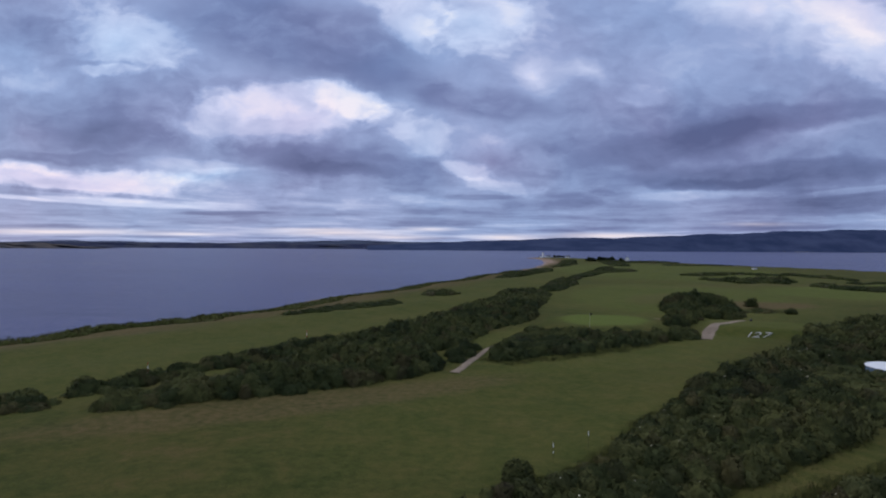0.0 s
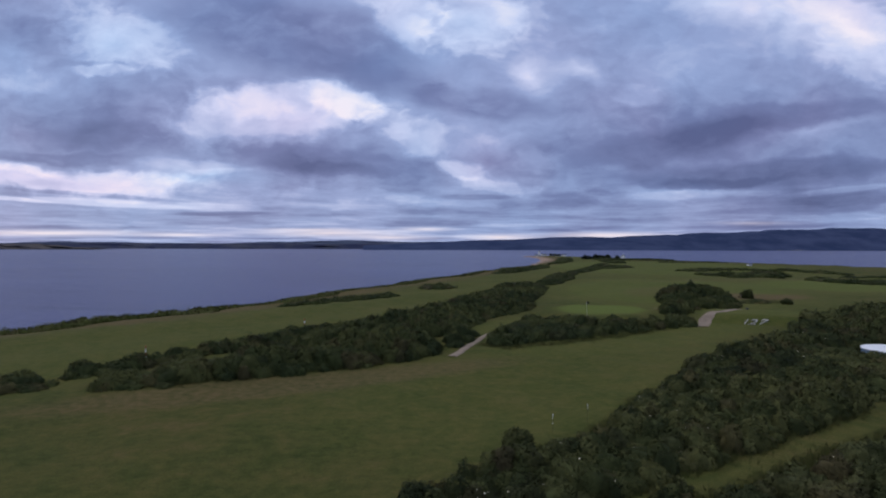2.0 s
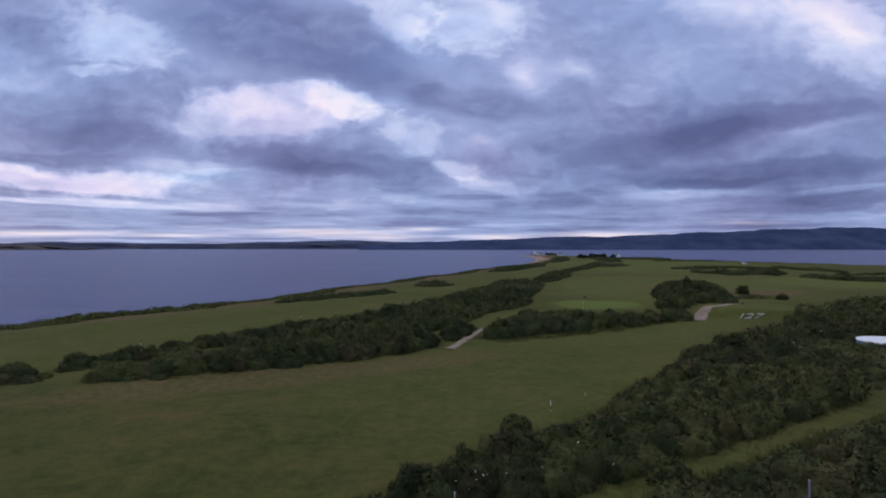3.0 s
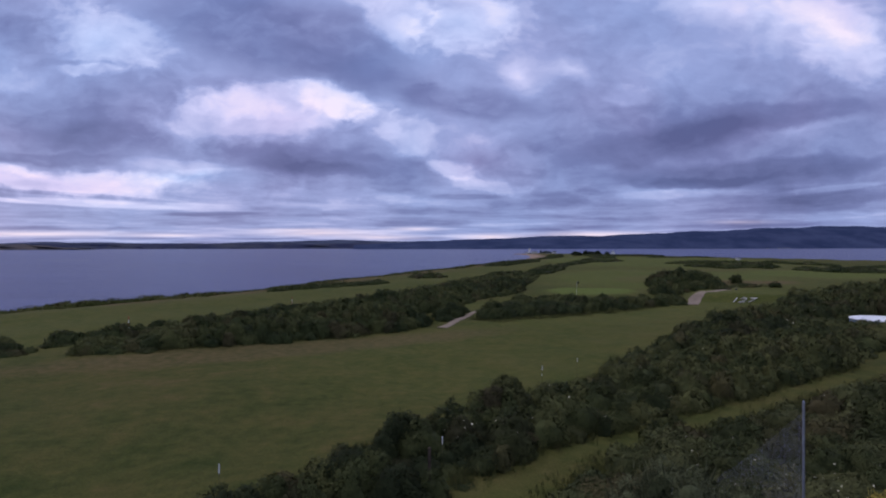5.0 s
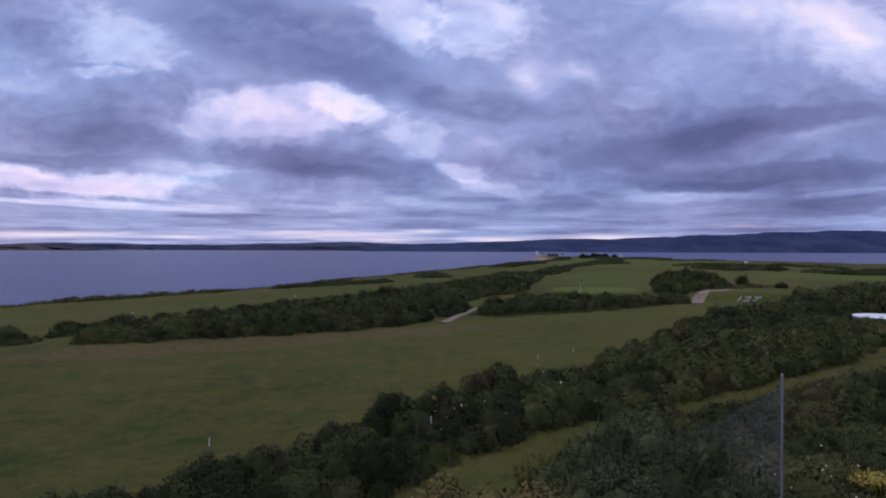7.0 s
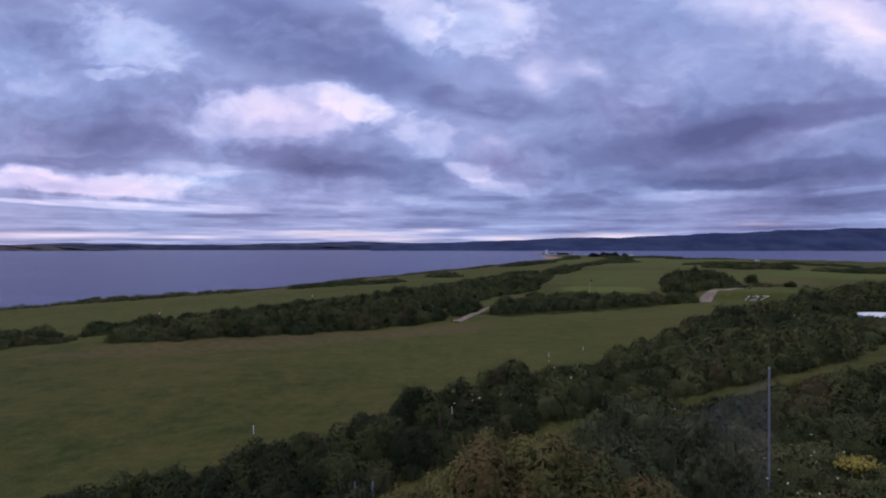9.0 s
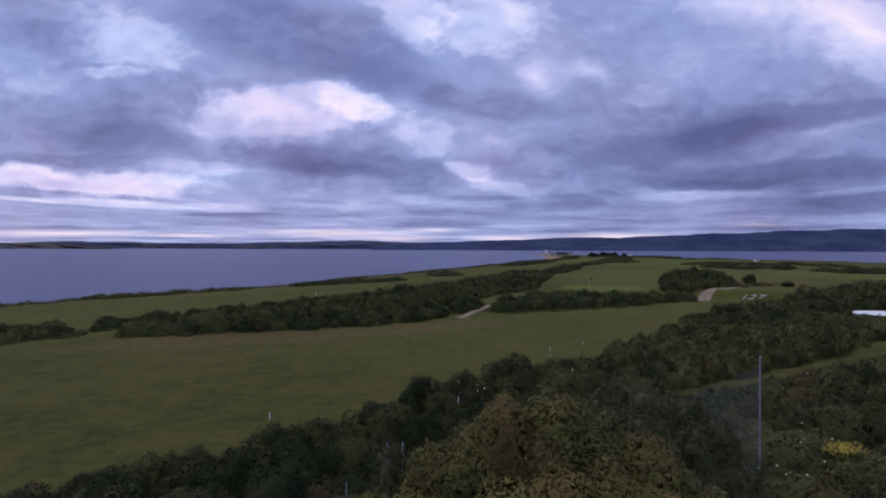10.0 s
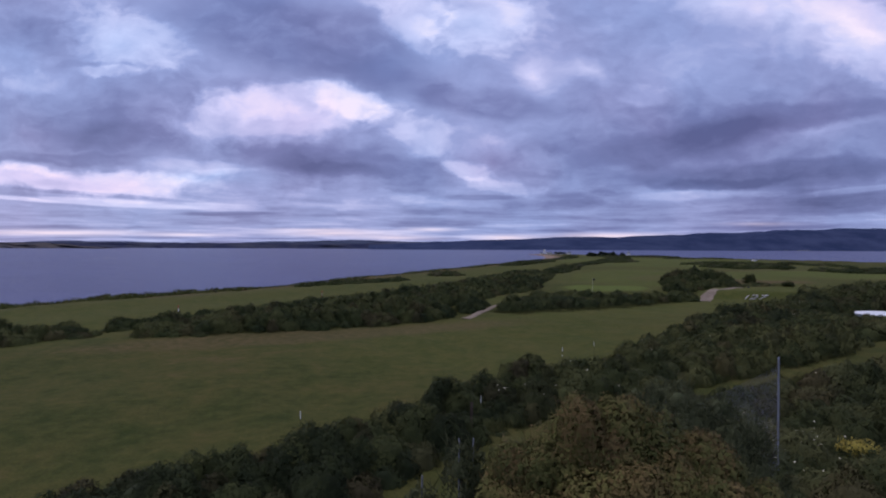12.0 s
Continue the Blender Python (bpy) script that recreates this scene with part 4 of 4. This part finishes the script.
tree("willow_bush", "small grey-green willow bush below the fence post", -1.3, 5.8,
     [(0.0, 0.0, 3.3, 0.3, 0.45), (-0.2, -0.2, 2.5, 0.45, 0.6), (0.1, 0.0, 1.5, 0.6, 0.9)],
     1000, 0.065, 54, M_WILLOW, "bush", trunk_r=0.04, wide=0.3, shoots=0.03, flat=0.5)
yellow = empty("flowering_gorse", 13.1, 17.2)
tagged(yellow, "gorse bush in bright yellow blossom among the scrub", "bush")
part("stem", tube([(0, 0, -0.1), (0.05, 0, 0.5)], [0.05, 0.03], 7), M_BARK, yellow)
crown("foliage", yellow, [(0, 0, 0.15, 0.75, 0.5), (0.5, 0.2, 0.15, 0.55, 0.45), (-0.5, 0.1, 0.12, 0.5, 0.4)], 170, 0.12, 55, M_GORSE)
crown("blossom", yellow, [(-0.05, -0.1, 0.45, 0.42, 0.28), (0.38, 0.0, 0.42, 0.34, 0.24), (-0.38, 0.05, 0.36, 0.28, 0.2)], 260, 0.07, 56, M_YELLOW, wide=0.8)


def shrub(label, x, y, r, h, seed, mat=M_GORSE, leaf=0.2, dens=60):
    top = empty("shrub", x, y)
    tagged(top, label, "bush")
    part("stem", tube([(0, 0, -0.15), (0.03, 0.02, h * 0.3), (0.0, 0.05, h * 0.6)], [0.07, 0.05, 0.03], 7), M_BARK, top)
    rng = random.Random(seed)
    lumps = [(0, 0, h * 0.42, r * 0.8, h * 0.58)]
    for k in range(5):
        a = k * 1.26 + rng.uniform(-0.4, 0.4)
        lumps.append((math.cos(a) * r * 0.55, math.sin(a) * r * 0.55, h * rng.uniform(0.2, 0.4), r * rng.uniform(0.4, 0.6), h * rng.uniform(0.32, 0.48)))
    crown("foliage", top, lumps, dens, leaf, seed, mat)
    return top


shrub("upright dark gorse bush standing above the thicket edge", 3.9, 30.2, 0.8, 1.3, 61, leaf=0.14, dens=120)
shrub("rounded dark bush alone on the heath", 64.6, 121.5, 1.2, 1.9, 62, M_GORSE_FAR, 0.3, 30)
shrub("low dark bush alone on the heath", 64.2, 107, 1.0, 0.9, 63, M_GORSE_FAR, 0.28, 30)
shrub("upright dark gorse bush standing above the thicket edge", -1.0, 22.8, 0.9, 1.1, 64, leaf=0.13, dens=120)
shrub("upright dark gorse bush standing above the thicket edge", -2.9, 18.8, 0.9, 1.15, 65, leaf=0.13, dens=130)
shrub("dark rounded bush at the end of the clump", -37.0, 43.5, 1.1, 1.8, 66, leaf=0.25, dens=40)
shrub("dark rounded bush at the field edge", -30.6, 50.0, 0.9, 0.9, 67, leaf=0.25, dens=40)
shrub("dark bush among the scrub", 9.5, 24.2, 0.8, 1.1, 68, leaf=0.13, dens=120)

# ---------------------------------------------------------------- ball-stop net on posts
POSTS = ((9.18, 15.04, 3.92), (3.82, 10.03, 3.95), (-0.58, 5.95, 4.4), (-0.79, 5.93, 4.4), (-1.33, 5.86, 3.88))
fence = empty("net_fence", *POSTS[0][:2])
tagged(fence, "tall ball-stop net on slim galvanised posts", "fence")
inv = fence.matrix_world.inverted()
for (x, y, z) in POSTS:
    g = ground_at(x, y)
    post = part("post", tube([inv @ Vector((x, y, g - 0.3)), inv @ Vector((x, y, z))], [0.028 if x > 8 else 0.012] * 2, 10), M_STEEL if x > 8 else M_DULL, fence)
    part("cap", tube([inv @ Vector((x, y, z)), inv @ Vector((x, y, z + 0.05))], [0.032 if x > 8 else 0.015, 0.01], 10), M_STEEL if x > 8 else M_DULL, post)


def net_panel(a, b, low_z, top_z, cell, cord):
    bm = bmesh.new()
    a, b = Vector(a), Vector(b)
    along = b - a
    n = int(along.length / cell)
    rows_n = int((top_z - low_z) / cell)
    for i in range(n + 1):
        p = a + along * (i / n)
        tube([inv @ Vector((p.x, p.y, low_z)), inv @ Vector((p.x, p.y, top_z - 0.1 * math.sin(math.pi * i / n)))], [cord, cord], 3, bm)
    for j in range(rows_n + 1):
        z = low_z + (top_z - low_z) * j / rows_n
        sag = 0.1 * j / rows_n
        pts = [inv @ (a + along * (k / 8) + Vector((0, 0, z - a.z - sag * math.sin(math.pi * k / 8)))) for k in range(9)]
        tube(pts, [cord] * 9, 3, bm)
    return part("net", bm, M_NET, fence)


net_panel((POSTS[0][0], POSTS[0][1], 0), (POSTS[1][0], POSTS[1][1], 0), 0.15, 3.7, 0.035, 0.0005)
net_panel((POSTS[1][0], POSTS[1][1], 0), (POSTS[2][0], POSTS[2][1], 0), 0.15, 3.7, 0.05, 0.0006)

# ---------------------------------------------------------------- golf furniture
def stake(x, y, tall=1.05, ring=True, stout=1.0):
    top = empty("marker_stake", x, y)
    tagged(top, "wooden marker stake with a white painted head", "stake", "marker stakes along the rough")
    part("shaft", tube([(0, 0, -0.2), (0, 0, tall - 0.28)], [0.009, 0.009], 8), M_SHAFT, top)
    if ring:
        part("ring", tube([(0, 0, tall - 0.58), (0, 0, tall - 0.50)], [0.020 * stout, 0.020 * stout], 8), M_WHITE, top, "white painted ring")
    part("head", tube([(0, 0, tall - 0.28), (0, 0, tall - 0.02), (0, 0, tall)], [0.019 * stout, 0.019 * stout, 0.010 * stout], 8), M_WHITE, top, "white painted head")
    return top


for sx_, sy_, st_ in ((-6.32, 18.79, 1.1), (6.28, 33.0, 1.2), (8.75, 35.0, 1.15), (0.49, 20.88, 1.02)):
    stake(sx_, sy_, st_, 1 < sx_ < 8, 0.62 if sx_ > 8 or 0 < sx_ < 1 else 0.85)
old_post = empty("timber_post", 0.05, 19.5)
tagged(old_post, "weathered brown timber post in the gorse", "post")
part("shaft", block(0.1, 0.1, 1.3, 0, 0, -0.2, 0.012), M_BARK, old_post)


def striped_pole(x, y, tall):
    top = empty("marker_pole", x, y)
    tagged(top, "red and white striped marker pole behind the gorse", "pole", "striped poles")
    for k in range(6):
        part("stripe", tube([(0, 0, tall * k / 6 - (0.2 if k == 0 else 0)), (0, 0, tall * (k + 1) / 6)], [0.03, 0.03], 8), M_WHITE if k % 2 == 0 else M_RED, top)


striped_pole(-26.1, 51.9, 1.75)
striped_pole(-17.0, 73.0, 1.75)

flag = empty("flagstick", 21.1, 83.4)
tagged(flag, "white golf flagstick with a small dark flag on the green", "flag")
part("pole", tube([(0, 0, -0.1), (0, 0, 2.15)], [0.011, 0.010], 8), M_WHITE, flag)
bm = bmesh.new()
cols = [[bm.verts.new((0.02 + 0.05 * i, 0.03 * math.sin(i * 1.3), 2.13 - j * 0.13)) for j in range(3)] for i in range(7)]
for c0, c1 in zip(cols, cols[1:]):
    for j in range(2):
        bm.faces.new((c0[j], c1[j], c1[j + 1], c0[j + 1]))
bmesh.ops.solidify(bm, geom=bm.faces[:], thickness=0.01)
part("cloth", bm, M_BLACK, flag, "dark flag cloth")

box = empty("litter_bin", 48.0, 90.5)
tagged(box, "small dark litter bin beside the tee", "bin")
part("bucket", tube([(0, 0, -0.05), (0, 0, 0.5)], [0.17, 0.2], 12), M_BLACK, box)
part("lid", tube([(0, 0, 0.5), (0, 0, 0.55), (0, 0, 0.62)], [0.22, 0.21, 0.07], 12), M_BLACK, box)

# numerals of white stone laid in the bank of the tee
NX, NY = 42.7, 78.9
numerals = empty("yardage_numerals", NX, NY)
tagged(numerals, "large white numerals laid in the grass bank", "marker")
for body, off in (("1", 0.0), ("2", 0.95), ("7", 2.05)):
    cu = bpy.data.curves.new("numeral", "FONT")
    cu.body, cu.size, cu.extrude, cu.bevel_depth, cu.shear, cu.offset = body, 2.3, 0.05, 0.01, 0.34, -0.072
    tmp = bpy.data.objects.new("numeral", cu)
    me = bpy.data.meshes.new_from_object(tmp)
    me.materials.append(M_STONE)
    ob = new("numeral", me)
    ob.parent = numerals
    ob.matrix_local = pose(off - 1.75, -0.8, 0.18, 0, 0, 0)
    bpy.data.objects.remove(tmp)
NT = radians(-28)
across, ahead_d = (math.cos(NT), math.sin(NT)), (-math.sin(NT), math.cos(NT))
rise = (ground_at(NX + ahead_d[0], NY + ahead_d[1]) - ground_at(NX - ahead_d[0], NY - ahead_d[1])) / 2
tip = (ground_at(NX + across[0] * 1.6, NY + across[1] * 1.6) - ground_at(NX - across[0] * 1.6, NY - across[1] * 1.6)) / 3.2
numerals.matrix_world = pose(NX, NY, ground_at(NX, NY), 0, 0, -28) @ pose(0, 0, 0, math.degrees(math.atan(rise)), -math.degrees(math.atan(tip)), 0)


def ribbon(name, label, line, widths):
    """A thin gravel path that follows the ground."""
    pts = []
    for i in range(len(line) - 1):
        for k in range(8):
            f = k / 8
            pts.append((*[line[i][c] + (line[i + 1][c] - line[i][c]) * f for c in (0, 1)], widths[i] + (widths[i + 1] - widths[i]) * f))
    pts.append((*line[-1], widths[-1]))
    verts, faces = [], []
    for i, (x, y, w) in enumerate(pts):
        a, b = pts[max(i - 1, 0)], pts[min(i + 1, len(pts) - 1)]
        d = Vector((b[0] - a[0], b[1] - a[1])).normalized()
        w *= 1 + 0.06 * math.sin(i * 1.9)
        for k in range(9):
            o = (k / 8 - 0.5) * w
            px, py = x - d.y * o, y + d.x * o
            verts.append((px, py, ground_at(px, py) + (0.075 if 0 < k < 8 else -0.04)))
    for i in range(len(pts) - 1):
        for k in range(8):
            q = i * 9 + k
            faces.append((q, q + 1, q + 10, q + 9))
    return tagged(mesh_object(name, verts, faces, M_GRAVEL), label, "path", kind="structure")


ribbon("path_1", "narrow pale gravel path running into the gorse", [(1.1, 56.0), (2.6, 60.5), (4.0, 64.8), (6.1, 70.8)], [1.05, 0.95, 0.8, 0.6])
ribbon("path_2", "pale gravel path curving up to the tee", [(35.5, 78.4), (37.5, 82.0), (39.7, 85.0), (42.4, 86.9), (46.2, 89.2)], [1.6, 1.9, 1.9, 1.4, 0.9])

# ---------------------------------------------------------------- water tank
tank = empty("water_tank", *TANK)
tagged(tank, "round teal water tank with a white roof amid gorse", "tank")
part("wall", tube([(0, 0, -0.3), (0, 0, 0.5)], [2.75, 2.75], 48), M_BLUE, tank, smooth_shade=False)
part("roof", tube([(0, 0, 0.5), (0, 0, 0.58), (0, 0, 0.66), (0, 0, 0.70)], [2.82, 2.82, 1.4, 0.25], 48), M_SHEET, tank, "white sheet roof")
part("hatch", block(0.6, 0.6, 0.14, 0.9, -0.5, 0.60, 0.03), M_STEEL, tank)

# ---------------------------------------------------------------- far point: lighthouse, cottages, trees
def windows_on(house, sx, face_y, z, n, w=0.8, h=1.2):
    for k in range(n):
        x = -sx / 2 + sx * (k + 0.5) / n
        win = part("window", block(w, 0.12, h, x, face_y, z), M_WHITE, house)
        part("pane", block(w * 0.8, 0.14, h * 0.86, x, face_y - 0.01, z + h * 0.07), M_GLASS_DARK, win)


def cottage(label, x, y, sx, sy, wall_h, rise, turn, mat=M_WHITE, n=3):
    top = empty("cottage", x, y, None, turn)
    tagged(top, label, "house")
    bm = block(sx, sy, wall_h + 0.4, 0, 0, -0.4)
    for sgn in (-1, 1):
        f = [bm.verts.new(c) for c in ((sgn * sx / 2, -sy / 2, wall_h), (sgn * sx / 2, sy / 2, wall_h), (sgn * sx / 2, 0, wall_h + rise))]
        bm.faces.new(f)
    part("wall", bm, mat, top)
    roof = part("roof", gable(sx, sy, rise, wall_h), M_SLATE, top)
    for sgn in (-1, 1) if wall_h > 2 else ():
        part("chimney", block(0.6, 0.6, 1.3, sgn * (sx / 2 - 0.5), 0, wall_h + rise - 0.2), mat, roof)
    windows_on(top, sx, -sy / 2, 0.9, n)
    if wall_h > 2:
        part("door", block(0.95, 0.14, 2.0, sx * 0.12, -sy / 2, 0.05), M_BLUE, top)
    return top


lhx, lhy = 136.5, 790
light = empty("lighthouse", lhx, lhy)
tagged(light, "white lighthouse tower with a dark lantern room", "lighthouse")
part("tower", tube([(0, 0, -0.5), (0, 0, 5.6)], [1.7, 1.4], 24), M_WHITE, light)
gal = part("gallery", tube([(0, 0, 5.6), (0, 0, 5.8), (0, 0, 5.95)], [1.45, 2.0, 2.0], 24), M_WHITE, light)
for k in range(12):
    a = 2 * math.pi * k / 12
    part("baluster", tube([(1.9 * math.cos(a), 1.9 * math.sin(a), 5.95), (1.9 * math.cos(a), 1.9 * math.sin(a), 6.7)], [0.04, 0.04], 5), M_WHITE, gal)
part("lantern", tube([(0, 0, 5.95), (0, 0, 7.3)], [1.0, 1.0], 16), M_WHITE, light)
part("dome", tube([(0, 0, 7.3), (0, 0, 7.7), (0, 0, 8.1), (0, 0, 8.6)], [1.15, 0.95, 0.45, 0.06], 16), M_SLATE, light)
part("door", block(0.9, 0.3, 2.0, 0, -1.65, 0), M_BLUE, light)
light.scale = (0.8, 0.8, 0.92)
windows_on(light, 1.0, -1.5, 3.4, 1, 0.5, 0.8)
cottage("white lighthouse keepers' cottage with a slate roof", 142.5, 786, 6.5, 4, 1.7, 1.0, 5, n=3)
cottage("small white cottage beside the lighthouse", 132.5, 789, 3.5, 3, 1.5, 0.9, -10, n=1)
cottage("white cottage near the far beach", 166, 770, 5, 4, 2.0, 1.2, 10, n=2)
cottage("white gabled cottage beside dark trees", 188, 590, 5.0, 4.2, 2.6, 1.7, 70, n=2)
cottage("small pale hut near the far shore", 185, 344, 2.2, 1.8, 0.9, 0.3, 15, M_WHITE, 0)


def pine(x, y, tall, wide, seed):
    rng = random.Random(seed)
    lumps = []
    for k in range(9):
        f = k / 8
        a = rng.uniform(0, 6.28)
        d = wide * rng.uniform(0.1, 0.55) * (1 - 0.5 * f)
        lumps.append((math.cos(a) * d, math.sin(a) * d, tall * (0.25 + 0.62 * f), wide * rng.uniform(0.35, 0.6) * (1.1 - 0.6 * f), tall * rng.uniform(0.12, 0.2)))
    tree("pine_tree", "dark wind-shaped pine near the far point", x, y, lumps, 5, 0.7, seed, M_PINE, "tree", trunk_r=0.22)


for k in range(10):
    rng_ = random.Random(700 + k)
    pine(139 + k * 3.4 + rng_.uniform(-1, 1), 556 + rng_.uniform(-12, 14), rng_.uniform(3.0, 4.8), rng_.uniform(3.2, 4.6), 71 + k)
for k in range(4):
    rng_ = random.Random(800 + k)
    pine(150 + k * 3.4, 775 + rng_.uniform(-4, 4), rng_.uniform(2.6, 3.6), 3.0, 91 + k)
thicket("gorse_thicket", "far low gorse on the point", [(140, 540), (188, 540), (205, 500), (190, 485), (150, 505)], 1.0, 4.0, 5, 0.9, 37, M_GORSE_FAR)

# white buildings on the far shore of the firth
for k, (x, w) in enumerate(((1560, 8), (1618, 12), (1640, 14), (1662, 10))):
    cottage("distant white building on the far shore", x, 2636, w, 6, 2.6, 1.6, 0, M_STONE, 3)

# ---------------------------------------------------------------- small growth
def blossom(label, seed, regions, mat, size):
    """Flat flower heads on top of a thicket, in loose groups. regions: (x, y, reach, how many)."""
    rng = np.random.default_rng(seed + 300)
    pts, parts = CANOPY[seed], []
    for x, y, reach, many in regions:
        near = pts[np.hypot(pts[:, 0] - x, pts[:, 1] - y) < reach]
        if len(near) == 0:
            continue
        for c in near[rng.integers(0, len(near), many)]:
            r = size * rng.uniform(0.6, 1.3)
            ang = np.linspace(0, 2 * math.pi, 7)[:6]
            tilt = rng.normal(0, 0.35, 2)
            ring = np.stack([c[0] + r * np.cos(ang), c[1] + r * np.sin(ang), c[2] + 0.08 + r * (np.cos(ang) * tilt[0] + np.sin(ang) * tilt[1])], 1)
            hub = np.array([[c[0], c[1], c[2] + 0.08 + r * 0.3]])
            parts.append((np.concatenate([ring, hub]), [(k, (k + 1) % 6, 6) for k in range(6)], 0, (0.5, 0), UP))
    ob = fill_mesh("blossom", parts, [mat])
    return tagged(ob, label, "blossom", kind="stuff")


blossom("cream flower heads scattered on the scrub", 21, ((10.5, 17, 3.0, 70), (9, 19, 2.0, 40), (14, 20, 3.0, 40), (20, 24, 5.0, 40)), M_CREAM, 0.032)
blossom("cream flower heads scattered on the gorse", 11, ((17.5, 41, 2.5, 14), (14, 37.5, 1.5, 10), (6, 25, 2.5, 12), (1.8, 22, 1.5, 14), (12, 31, 3, 18)), M_CREAM, 0.036)
blossom("pale flower heads on the far gorse", 12, ((24, 51, 3, 14), (38, 62, 3, 16), (47, 66, 5, 20), (34, 50, 5, 16)), M_CREAM, 0.09)


def long_grass(label, seed, lines, per_m, reach, size):
    """Loose tufts of long grass along lines in the plan."""
    rng = np.random.default_rng(seed)
    P = []
    for line in lines:
        for (x1, y1), (x2, y2) in zip(line, line[1:]):
            n = int(math.hypot(x2 - x1, y2 - y1) * per_m)
            t = rng.uniform(0, 1, n)
            P.append(np.stack([x1 + (x2 - x1) * t + rng.normal(0, reach, n), y1 + (y2 - y1) * t + rng.normal(0, reach, n)], 1))
    P = np.concatenate(P)
    pos = np.concatenate([P, height(P[:, 0], P[:, 1])[:, None] - 0.02], 1)
    up_n = np.tile((0.0, 0.0, 1.0), (len(pos), 1))
    tone = np.stack([rng.uniform(0.2, 0.9, len(pos)), rng.uniform(0, 1, len(pos))], 1)
    v, f, t, m = blades(rng, pos, up_n, 5, size, 0.12, 0.45, tone, 1.0)
    return tagged(fill_mesh("long_grass", [(v, f, 0, t, m)], [M_MARRAM]), label, "grass", kind="stuff")


long_grass("tufts of long grass beside the track and thicket", 71,
           [[(-6.5, 11), (-3.9, 14.9), (-1.5, 17), (0.4, 19.1), (2.9, 21.7), (5.3, 23.6), (8.3, 25.8), (11.4, 27.7), (15.6, 30.5), (20.3, 33.5), (26.2, 37)],
            [(3.4, 17.5), (4.8, 19.4), (8.2, 22.4), (11.2, 24.3), (14.7, 26.6), (19, 29.4), (27.4, 33.4)]], 60, 0.42, 0.30)
long_grass("tufts of long grass along the thicket edge", 72,
           [[(-14.8, 9.5), (-12.2, 12.4), (-9.4, 14.0), (-7.4, 15.7), (-5.2, 17.7), (-3, 22.2), (0, 25), (2.8, 28.4), (6.4, 31), (10.3, 35), (13.4, 40), (18, 44.6)]], 45, 0.35, 0.24)
long_grass("rough grass along the front of the gorse belt", 73,
           [[(-25.4, 42.8), (-20.3, 43.6), (-15.1, 47), (-9, 51), (-1.2, 56.4)], [(4.6, 62.6), (6.8, 59.8), (13.2, 63), (21.2, 69.2), (29.4, 76.4)]], 30, 0.5, 0.30)
